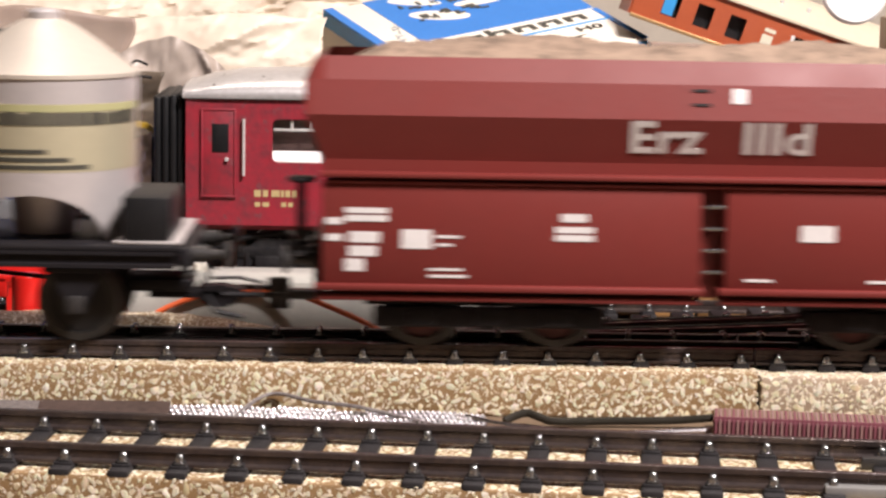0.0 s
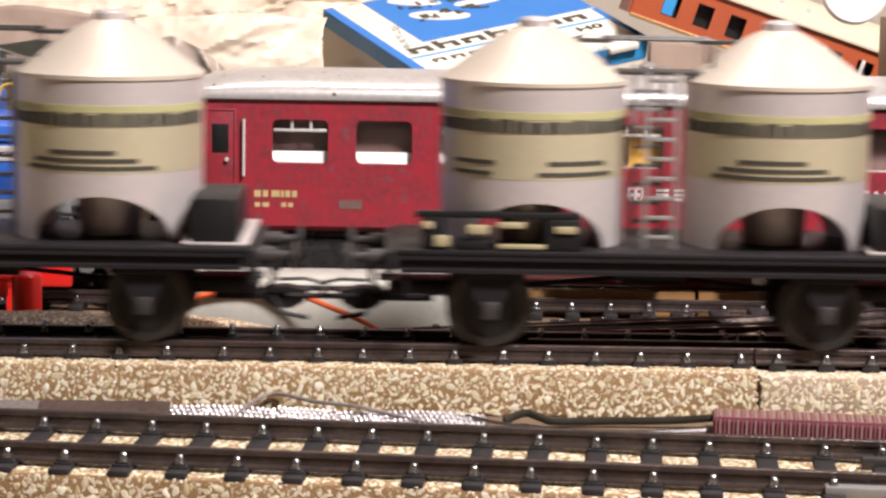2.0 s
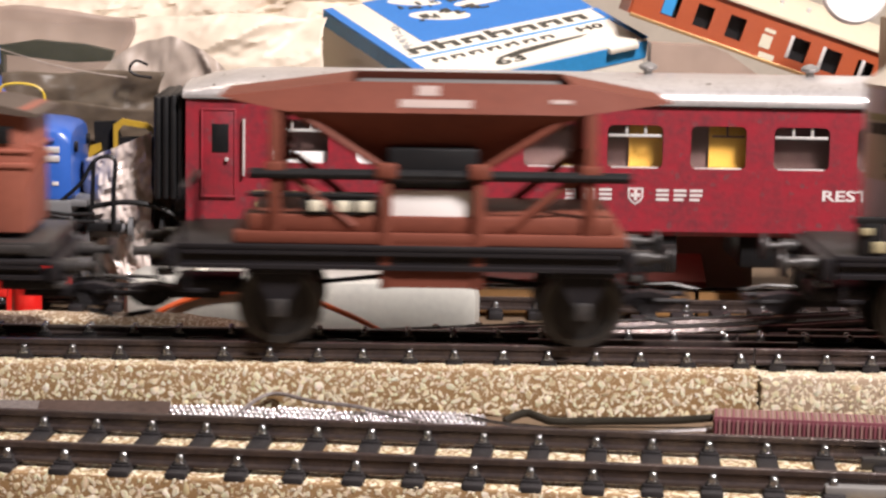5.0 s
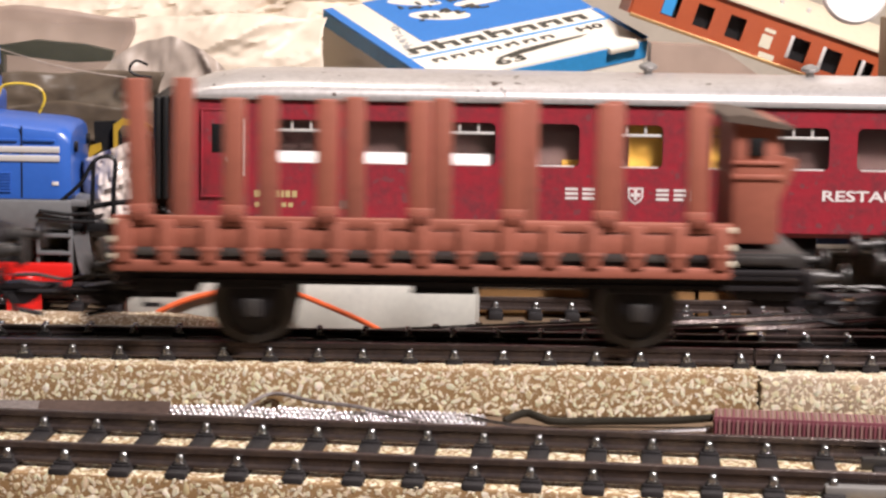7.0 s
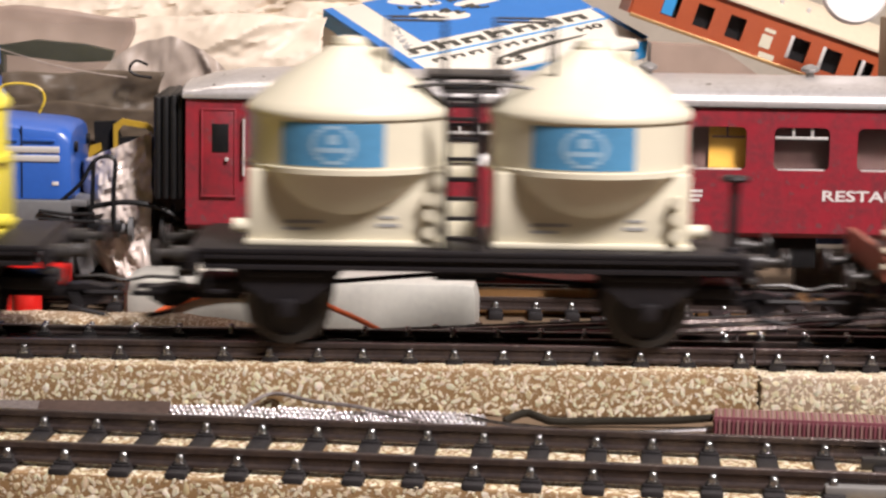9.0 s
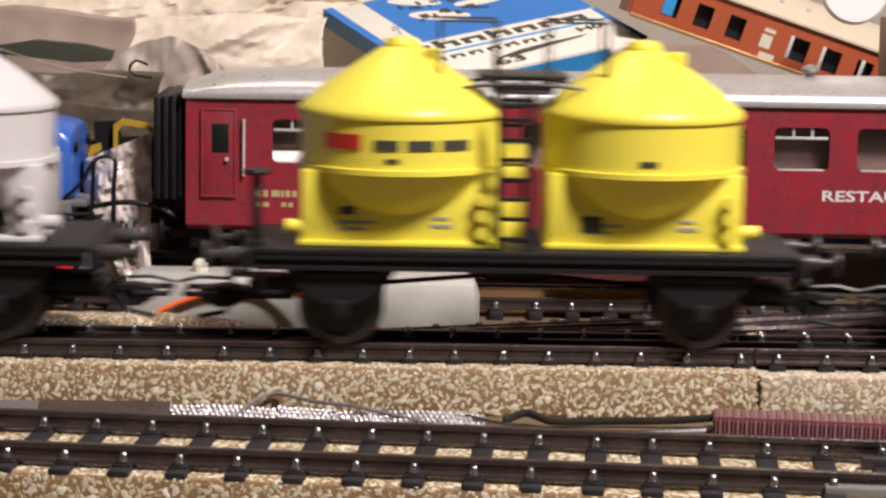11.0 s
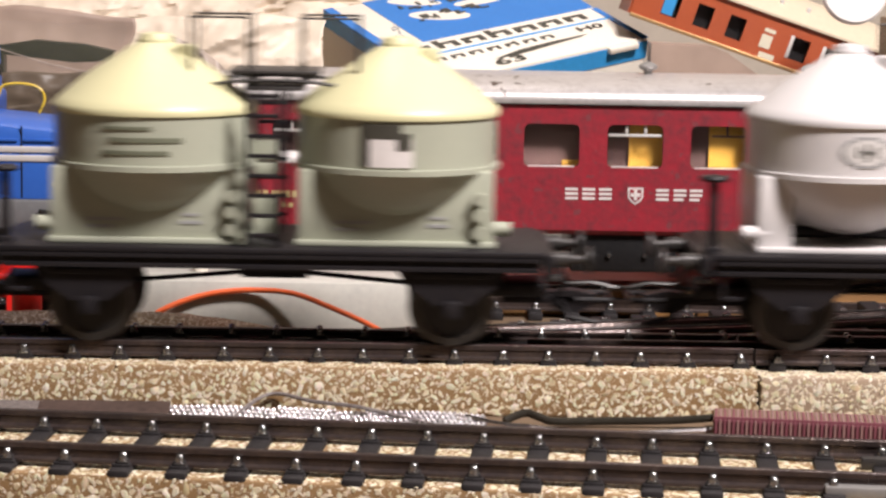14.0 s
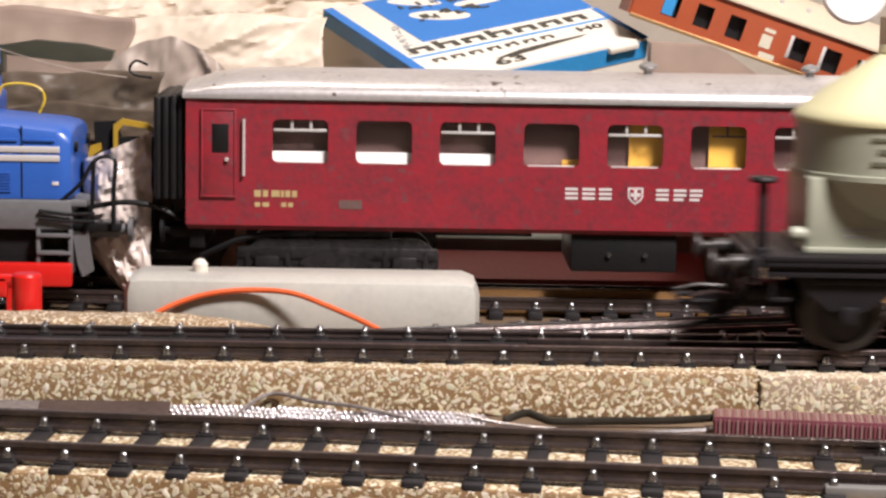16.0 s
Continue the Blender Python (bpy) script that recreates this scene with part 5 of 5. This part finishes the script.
    for y in (-9.5, 9.5):
        part("buffer", Shape().lathe([(1.6, -57), (1.6, -51.2), (1.0, -51.2), (1.0, -49.6), (2.3, -49.4), (2.3, -48.6)], y, 12.2, 16, "x"), LOCO_GREY, c)
    part("coupling", Shape().box(-58, -47, -1.6, 1.6, 5.6, 7.4, 0.3).box(-52, -46.6, -3, 3, 7.4, 8.0, 0.2), BUFFER, c)
    for x in (-72, -90, -108):
        part("wheel", Shape().lathe([(6.0, -9.4), (6.0, -7.6), (6.6, -7.6), (6.6, -7.0)], x, 6.0, 28, "y").lathe([(6.0, 7.0), (6.0, 9.4)], x, 6.0, 28, "y"), BLACK, c)
    part("jumper_cable", Shape().tube(smooth_path([(-57, -11, 16.2), (-50, -11.5, 17.4), (-44, -11.5, 16.6), (-40, -11, 14.4)], 6), 0.55, 6), BLACK, c)
    return c


loco()

# ---- things between the running track and the coach ----
case = base("grey_case", 0, 0, BOARD, "pale grey plastic control case with scuffs", "plastic case")
part("case_body", Shape().box(-46.8, 13.8, 48.0, 63.0, 0, 11.9, 2.9), BOX_GREY, case)
part("case_lip", Shape().box(-47.0, 14.0, 47.8, 66.2, 0, 1.0, 0.3), BOX_GREY, case)
part("screw_cap", Shape().lathe([(1.3, 11.6), (1.3, 13.2), (0.8, 13.9), (0.2, 14.1)], -34.2, 55, 16), CARD_WHITE, case, "pinkish white cap")
single("orange_wire", Shape().tube(smooth_path([(-45.5, 45.4, -6.9), (-43, 45.8, -3.6), (-40.5, 46.2, -1.4), (-36, 47.0, 0.6), (-30.5, 47.2, 2.0), (-24, 47.0, 2.5), (-17.8, 45.4, 2.3), (-12, 43.4, 0.6), (-5.2, 41.0, -1.9), (1, 37, -4.6), (6, 35, -6.9)], 8), 0.48, 8), ORANGE, "orange insulated wire arching over the grey case", "wire")
pot = base("red_cylinder", 0, 0, BOARD, "glossy red plastic cylinder with a side lever", "plastic fitting")
part("tube_body", Shape().lathe([(2.5, 0), (2.5, 12.2), (2.2, 12.6), (0.3, 12.6)], -62.3, 45.0, 28), RED, pot)
part("lever", Shape().box(-76, -63, 44.2, 45.8, 11.0, 12.4, 0.3).box(-67.5, -65.5, 44.2, 45.8, 8.6, 12, 0.3), RED, pot)
single("red_beam", Shape().box(-82, -58.8, 72.4, 74.6, -1.6, 2.6, 0.4).box(-70.5, -69.5, 72.8, 74.2, BOARD, -1.5).box(-68, -67, 72.8, 74.2, BOARD, -1.5), RED, "glossy red plastic bar raised on two feet", "plastic strip")
single("red_carton", Shape().prism([(106.5, BOARD), (106.5, -4.2), (116, 0.0), (116, BOARD)], 2, 60), material("faded_red_card", (0.42, 0.045, 0.03), 0.5, patch=40), "low faded red carton behind the coach", "carton")
single("wooden_strip", Shape().box(13, 55, 84.2, 87, BOARD, -2.7, 0.3), WOOD, "yellowish wooden strip lying on the board", "wooden strip")
single("wooden_strip", Shape().box(55.6, 120, 83.8, 86.6, BOARD, -2.7, 0.3), WOOD, "long yellowish wooden strip in line with another", "wooden strip")
single("green_carton", Shape().box(-6, 52, 116.6, 124, BOARD, 2.4, 0.4), GREEN_CARD, "grey-green flat carton behind the coach", "carton")
single("silver_rail_piece", Shape().box(77, 130, 104, 110, BOARD, 3.2, 0.6).box(77, 130, 103.4, 104.6, 1.4, 2.6, 0.3), BOX_GREY, "pale grey moulded strip behind the coach", "plastic strip")

# ---- between the two front mats ----
braid = base("metal_braid", 0, 0, BOARD, "flattened tinned metal braid leaning on the mat", "metal braid")
weave = Shape()
for k in range(58):
    for j in range(6):
        a = -33.5 + k * 0.80 + (j % 2) * 0.40
        dip = 0.5 * math.sin(k * 0.17) + (0.8 if 19 < k < 31 else 0)
        y, z = -7.0 - j * 1.25 - 0.055 * (a + 33), 1.95 - j * 0.32 - 0.004 * (a + 33) + dip * 0.5
        weave.lathe([(0.46, z - 0.75), (0.42, z - 0.48), (0.27, z - 0.24), (0.06, z - 0.14)], a + 0.33, y - 0.5, 8)
tagged(part("weave", weave, BRAID, braid), kind="stuff")
part("backing", Shape().sheet(40, 4, lambda u, v: (-34 + 47 * u, -6.6 - 2.6 * u - 7.4 * v, 1.15 - 2.0 * v - 0.25 * u)), BRAID_DULL, braid)
single("metal_strip", Shape().prism([(-7, -5.8), (-6.6, -5.4), (-13.5, -7.1), (-13.8, -7.4)], -52, -33), DARK_STRIP, "flat brown strip in line with the braid", "strip")
single("braid_end", Shape().prism([(-7, -5.9), (-6.4, -5.6), (-12.5, -7.1), (-13.0, -7.4)], -90, -50), BRAID_DULL, "dull end of a tinned metal braid", "metal braid")
single("black_wire", Shape().tube(smooth_path([(-24, -12, -7.0), (-20.5, -6.5, -5.0), (-17.5, -5.4, -4.3), (-12.5, -7.5, -4.9), (-6, -9.5, -5.2), (0, -11, -6.2), (6, -14, -7.0)], 8), 0.3, 8), BRAID_DULL, "thin dark wire looping over the braid", "wire")
single("dark_cable", Shape().tube(smooth_path([(15.5, -12, -6.5), (18.5, -10.5, -5.6), (20.8, -11.2, -6.1), (23, -11.6, -6.55), (31, -11, -6.5), (39.5, -11, -6.3), (46, -11, -5.8)], 6), 0.6, 10), CABLE, "dark sheathed cable lying between the mats", "cable")
single("bright_wire", Shape().tube(smooth_path([(10, -10.5, -6.3), (16, -13.5, -6.8), (28, -17, -7.0), (36, -16.5, -6.9), (46, -15, -6.7)], 6), 0.4, 8), BRAID, "bare bright wire beside the cable", "wire")
comb = base("ribbed_strip", 0.7, 2.3, BOARD, "brown ribbed plastic strip with dark red teeth", "plastic strip", turn=(0, 0, -8))
part("strip_body", Shape().box(46.5, 74, -12.5, -5.5, 0, 2.9, 0.3), COMB_TOP, comb)
for k in range(44):
    x = 46.8 + k * 0.62
    part("tooth", Shape().box(x, x + 0.3, -13.0, -12.4, 0.1, 2.7, 0).box(x, x + 0.3, -12.4, -6.5, 2.8, 3.05, 0), COMB_TOOTH if k % 2 else COMB_RED, comb)
part("tooth_backing", Shape().box(46.6, 74, -12.7, -12.3, 0.1, 3.1), COMB_RED, comb)
clip = base("rail_clip", 0, 0, 0, "grey metal track clip at the rail's end", "track clip", turn=(0, 0, -6))
part("clip_body", Shape().box(57.5, 76, -73, -70, -0.6, 0.9, 0.3), LADDER, clip)
part("clip_tongue", Shape().box(63, 80, -58.0, -56.5, -0.6, 1.0, 0.3), BUFFER, clip)

# ---- the heap behind the coach ----
def printed_carton():
    """A printed carton, tilted towards the front; its own axes: x along the long edge, y along the short one."""
    o = Vector((6.6, 125, 32.4))
    ex, ey = Vector((46.4, 30, 8.6)).normalized(), Vector((-23.3, 34, 13.4))
    ey = (ey - ex * ey.dot(ex)).normalized()
    ez = ex.cross(ey)
    c = base("printed_carton", 0, 0, 0, "blue and white printed cardboard carton, dented, tilted on the heap", "carton")
    c.matrix_world = Matrix(((ex.x, ey.x, ez.x, o.x * MM), (ex.y, ey.y, ez.y, o.y * MM), (ex.z, ey.z, ez.z, o.z * MM), (0, 0, 0, 1)))
    LX, LY, H = 55.0, 42.5, 26.0
    body = part("carton_body", Shape().box(0, LX, 0, LY, -H, 0, 0.5), CARD_WHITE, c)
    def flat(name, x0, x1, y0, y1, m, h=0.12):
        part(name, Shape().box(x0, x1, y0, y1, -0.1, h), m, body)
    flat("blue_panel", 9.6, 54.6, 18.6, 42.2, CARD_BLUE)
    flat("blue_line", 1.4, 54, 12.0, 12.7, CARD_SKY)
    flat("blue_line", 53.6, 55.1, 0.1, 18, CARD_BLUE, 0.14)
    flat("blue_line", -0.1, 2.2, 0.2, LY, CARD_BLUE, 0.14)
    rng = random.Random(4)
    for k in range(7):
        a = 4.2 + 6.7 * k
        flat("print_bar", a, a + 1.5, 14.0, 16.6 + (1.2 if k in (1, 3) else 0), INK, 0.16)
        flat("print_bar", a + 1.7, a + 3.6, 15.7, 16.6, INK, 0.16)
        flat("print_bar", a + 3.8, a + 5.3, 14.0, 16.6, INK, 0.16)
        a = 6.0 + 4.6 * k
        flat("print_bar", a, a + 0.8, 8.6, 10.2, INK, 0.15)
        flat("print_bar", a + 1.0, a + 2.1, 9.7, 10.2, INK, 0.15)
        flat("print_bar", a + 2.3, a + 3.1, 8.6, 10.2 + (0.4 if k == 4 else 0), INK, 0.15)
    for text, a, q, wide, high in (("H0", 43.5, 8.6, 6.6, 2.2), ("63", 17.0, 1.4, 7.5, 3.0)):
        ob = lettering("lettering", text, 0, 0, 0, high, wide, INK, body, "dark printed characters")
        ob.matrix_local = pose(a * MM, q * MM, 0.16 * MM, -90)
    part("picture", Shape().add([(18, 4.6, 0.16), (24, 4.4, 0.16), (42, 6.4, 0.16), (44, 7.0, 0.16), (34, 6.9, 0.16), (26, 6.4, 0.16)], [(0, 1, 2, 3, 4, 5)]), INK, body, "small dark printed picture")
    for k in range(24):
        a, q = 15.5 + 1.5 * (k % 12) + rng.uniform(-0.4, 0.4), 29 + 6 * (k // 12) + rng.uniform(-1.5, 1.5)
        flat("picture_line", a, a + rng.uniform(0.3, 2.2), q, q + rng.uniform(0.5, 2.6), INK, 0.26)
    for a, q, w, h, turn in ((20.0, 37.5, 12.0, 3.4, -28), (21.0, 29.0, 13.5, 5.0, -24), (33.0, 32.0, 12.0, 3.0, -5)):
        part("picture", Shape().lathe([(1.0, -0.05), (1.0, 0.2)], 0, 0, 28), CARD_WHITE, body).matrix_local = pose(a * MM, q * MM, 0, 0, 0, turn) @ Matrix.Diagonal((w * 0.5, h * 0.5, 1, 1))
    for k in range(30):
        flat("print_speck", 4.0 + 0.15 * k + rng.uniform(-1, 1), 4.5 + 0.15 * k + rng.uniform(-1, 1), 14 + 0.5 * k, 14.4 + 0.5 * k, GREY_PRINT, 0.13)
    part("blue_edge", Shape().box(18, LX, -0.15, 0.1, -4.6, -0.7), CARD_SKY, body)
    part("torn_flap", Shape().box(44, 51.8, -1.4, 0.3, -1.6, -0.2, 0.4), CARD_WHITE, body)
    part("blue_edge", Shape().box(-0.15, 0.1, 0.2, LY - 0.2, -3.4, -0.2), CARD_SKY, body)
    part("side_print", Shape().box(-0.15, 0.1, 26, 34, -16, -11).box(-0.15, 0.1, 20, 24, -15, -12), GREY_PRINT, body)
    return c


printed_carton()
single("plain_carton", Shape().box(-8, 62, 134, 190, BOARD, 10.6, 0.6), CARD_WHITE, "plain white carton under the printed one", "carton")


def old_coach():
    c = base("old_coach", 47.8, 150, 46.2, "terracotta tin coach with a beige roof, tilted on the heap", "railway coach", turn=(0, 18.3, 0))
    L = 120
    wins = [(6.0 + 7.2 * k, 9.6 + 7.2 * k) for k in range(12) if k != 3]
    body = Shape().box(0, L, 0, 0.8, 0, 2.0).box(0, L, 0, 0.8, 6.8, 9.4)
    x = 0
    for a, b in wins:
        body.box(x, a, 0, 0.8, 2.0, 6.8)
        x = b
    body.box(x, L, 0, 0.8, 2.0, 6.8)
    side = part("side_wall", body, TERRACOTTA, c)
    part("inner_wall", Shape().box(0.5, L - 0.5, 2.5, 20, 0.3, 9.2), BLACK, c)
    part("end_wall", Shape().box(-0.4, 0.6, 0.8, 22, 0, 9.4), TERRACOTTA, c)
    part("gold_line", Shape().box(0, L, -0.3, 0.05, -0.6, 0.2, 0.15), GOLD, side, "bright gilt edge")
    part("blue_pane", Shape().box(6.2, 8.6, 0.5, 0.9, 2.2, 6.6), CARD_SKY, side)
    part("window_post", Shape().box(34.0, 34.8, -0.1, 0.4, 2, 6.9, 0.1).box(41.2, 42.0, -0.1, 0.4, 2, 6.9, 0.1).box(50, 50.8, -0.1, 0.4, 2, 6.9, 0.1), CHROME, side)
    part("print_bar", Shape().box(28.0, 30.4, -0.1, 0.1, 2.4, 5.2).box(28.2, 30.6, -0.1, 0.1, 5.8, 6.6).box(28.6, 32.0, -0.1, 0.1, 0.3, 1.5), CREAM, side)
    part("roof", Shape().prism([(-0.8, 9.4), (-0.8, 9.9), (2, 12.4), (6, 14.4), (11, 15.2), (16, 14.4), (20, 12.4), (22.8, 9.9), (22.8, 9.4)], -1, L + 1), BEIGE_ROOF, c)
    for k in range(5):
        part("roof_rivet", Shape().lathe([(0.5, 0), (0.5, 0.9), (0.2, 1.2)], 12 + 6 * k, 2.5, 10), CHROME, c).location.z = 12.4 * MM
    return c


old_coach()
single("blister_pack", Shape().plate([(49, BOARD), (49, 41.6), (61, 41.2), (64, 40), (70.5, 35.5), (70.5, BOARD)], 117, 124), BAG_BROWN, "cloudy clear plastic blister pack", "plastic pack")
lid = single("white_lid", Shape().lathe([(6.4, -1.5), (6.6, -0.8), (6.6, 0.6), (6.2, 1.0), (0.3, 1.0)], 0, 0, 40), WHITE, "round white plastic lid leaning on the heap", "lid")
lid.matrix_world = pose(90.8 * MM, 128 * MM, 52.0 * MM, 80, 0, 0)
single("blue_carton", Shape().box(94, 150, 175, 190, BOARD, 40, 0.6), material("dark_blue_card", (0.03, 0.06, 0.16), 0.5), "dark blue upright carton behind the heap", "carton")
single("brown_carton", Shape().box(98, 150, 122, 137, BOARD, 47, 0.6), material("brown_card", (0.36, 0.27, 0.19), 0.6), "plain brown cardboard carton", "carton")


def crumple(name, x0, x1, y0, y1, z0, z1, folds, depth, mat, label, category, seed, nu=70, nv=50):
    """A crumpled sheet leaning back from (y0, z0) to (y1, z1), creased at several sizes."""
    def place(u, v):
        w, h = (x1 - x0) / 40, math.hypot(y1 - y0, z1 - z0) / 40
        a, b = u * w, v * h
        p = Vector((0.8 * a + 0.6 * b, 1.9 * b - 0.7 * a, seed)) * folds * 0.55
        soft_fold = noise.noise(p * 0.8 + Vector((2, 7, 0))) + 0.45 * noise.noise(p * 1.9)
        crease = sum((0.5 - abs(noise.noise(p * (1.7 * 2 ** k) + Vector((9, k, 3))))) * 0.5 ** k for k in range(3))
        d = depth * (0.9 * soft_fold + 0.55 * crease) * min(1, 8 * v)
        return (x0 + (x1 - x0) * u + 9 * (u - 0.5) * noise.noise((v * 5, seed, 3)) + 1.6 * noise.noise(p * 0.9 + Vector((5, 2, 1))), y0 + (y1 - y0) * v - d, z0 + (z1 - z0) * v * (1 + 0.035 * noise.noise((u * 3 * w, seed, 1))))
    ob = single(name, Shape().sheet(nu, nv, place), mat, label, category)
    solid = ob.modifiers.new("thickness", "SOLIDIFY")
    solid.thickness = 0.0002
    return ob


crumple("crumpled_paper", -95, 12, 150, 215, BOARD, 62, 3.4, 7.0, PAPER, "crumpled cream paper and plastic sheeting in a heap", "paper", 3.1, 220, 140)
crumple("crumpled_paper", -63, -16, 136, 152, BOARD, 44, 2.6, 4.5, PAPER, "crumpled cream wrapping sheet", "paper", 9.7, 110, 90)
crumple("brown_bag", -98, -57, 129, 141, BOARD, 45, 2.0, 2.2, BAG_BROWN, "brownish crumpled plastic bag in the heap", "plastic bag", 5.5)
crumple("plastic_bag", -120, -46, 115, 123, BOARD, 33.5, 2.6, 3.4, FILM, "murky plastic bag draped over dark parts", "plastic bag", 21.3, 110, 60)
crumple("plastic_bag", -100, -34, 112.5, 115, BOARD, 27.5, 3.2, 2.0, FILM, "dark translucent plastic bag with glossy creases", "plastic bag", 33.7, 110, 60)
peak = Shape().sheet(80, 50, lambda u, v: (-61 + 40 * u + 1.0 * noise.noise((u * 6, v * 5, 1)), 120 + 8 * v - 3.4 * noise.noise((u * 4 - v * 3, v * 2.2, 4)) - 1.6 * noise.noise((u * 11 + 6 * v, v * 4, 8)) - 0.9 * abs(noise.noise((u * 17 - 9 * v, v * 9, 5))), BOARD + (40 + 9.0 * math.sin(math.pi * min(1, u / 0.7) ** 1.0) ** 0.8 - 2.5 * u + 0.8 * noise.noise((u * 9, 0, 2))) * v))
single("cloudy_bag", peak, FILM_PALE, "cloudy white plastic bag standing to a peak", "plastic bag")
single("pen_mark", Shape().tube(smooth_path([(-50.0, 117.6, 35.6), (-52.4, 117.4, 36.4), (-53.6, 117.2, 34.8), (-52.2, 117.0, 33.6), (-49.2, 117.0, 33.2)], 5), 0.28, 5), FRAME, "curved dark pen mark on the bag", "mark")
film = Shape().sheet(70, 60, lambda u, v: (-45.5 - 15.0 * (1 - u) * (0.3 + 0.7 * min(1, v / 0.45)) + 0.4 * noise.noise((u * 9, v * 7, 2)), 80.5 + 11 * (1 - u) ** 4 + 2.5 * v - 0.7 * (2.0 * noise.noise((u * 4 + 3 * v, v * 7, 6)) + 1.6 * (0.5 - abs(noise.noise((u * 6 - 5 * v, v * 13, 1)))) + 0.6 * noise.noise((u * 16, v * 36, 3))) * min(1, 6 * v), BOARD + (26.5 + 6.7 * u) * v))
single("wrapping_film", film, FILM_PINK, "shiny translucent wrapping film", "plastic film")
crumple("clear_bag", -104, -55, 116.5, 126, 12, 43.5, 2.2, 2.2, FILM_CLEAR, "clear plastic bag over a dark green tray", "plastic bag", 14.2, 110, 70)
single("green_tray", Shape().plate([(-90, BOARD), (-90, 37.4), (-80, 38.6), (-73.7, 39.6), (-64, 38.9), (-57.9, 37.6), (-58.5, 35.6), (-66, 35.2), (-73.7, 36.0), (-80, 36.6), (-80, BOARD)], 127.5, 131), material("dark_green_plastic", (0.022, 0.03, 0.016), 0.35), "dark green plastic tray in a bag", "tray")
# The pale highlight along the tray's edge is modelled as a thin tube.
single("tray_highlight", Shape().tube(smooth_path([(-84, 116, 39.5), (-79, 116, 38.4), (-70, 116, 35.8), (-62, 116, 34.2), (-54, 116, 33.2)], 6), 0.12, 8), FILM_PALE, "pale tube drawn as the highlight along a plastic tray's edge", "plastic edge")
single("yellow_part", Shape().plate([(-61.6, BOARD), (-61.6, 15), (-60.2, 20.4), (-58.2, 21.0), (-58.0, 19.6), (-59.6, 18.6), (-60.4, 14), (-60.4, BOARD)], 108.2, 109.4), OCHRE, "yellow plastic model part", "model part")
single("yellow_clip", Shape().plate([(-55.6, BOARD), (-55.6, 24.6), (-54, 25.8), (-49, 25.0), (-46.8, 23.0), (-47.4, 22.4), (-49.4, 24.0), (-53.8, 24.6), (-54.8, 23.2), (-54.8, BOARD)], 107.6, 108.6), OCHRE, "bent yellow plastic clip", "model part")
single("black_part", Shape().plate([(-64, BOARD), (-64, 12), (-59, 14.5), (-59.6, 25.0), (-55.4, 25.2), (-54.4, 22.0), (-47.5, 22.4), (-46.5, 18.0), (-50, BOARD)], 109, 111), BLACK, "black plastic model part", "model part")
single("yellow_wire", Shape().tube(smooth_path([(-75, 92, 31), (-74, 92, 33.0), (-70.5, 92, 33.4), (-67.4, 92, 32.6), (-66.4, 92, 30.6), (-67.4, 92, 28)], 6), 0.28, 6), YELLOW_WIRE, "thin yellow wire loop on the locomotive", "wire")


def motions():
    """The train rolls past from left to right at a nearly even pace; run: its way, in twelfths of a millimetre."""
    run = [(0, 0), (0.5, 340), (1, 684), (1.5, 1016), (2, 1329), (2.5, 1648), (3, 1974), (3.5, 2314), (4, 2641), (4.2, 2774), (6.3, 4179), (6.5, 4309), (7, 4646), (7.5, 4991),
           (8, 5324), (8.5, 5674), (9, 6002), (9.2, 6143), (11.5, 7677), (12, 8033), (12.5, 8371), (13, 8728), (13.5, 9066), (14, 9394), (14.5, 9739), (15, 10080), (15.5, 10432), (16, 10740)]
    for w, place in WAGONS:
        walk(w, [(t, pose((place + u - 704) / 12.05 * MM, TRACK_Y * MM, RAIL * MM)) for t, u in run])
    times = [k * 4 / 30 for k in range(121)]
    way = np.interp(times, [t for t, _ in run], [u / 12.05 for _, u in run])
    for ax, x, r in WHEELS:
        walk(ax, [(t, pose(x * MM, 0, r * MM, 0, math.degrees(d / r), 0)) for t, d in zip(times, way)])


motions()
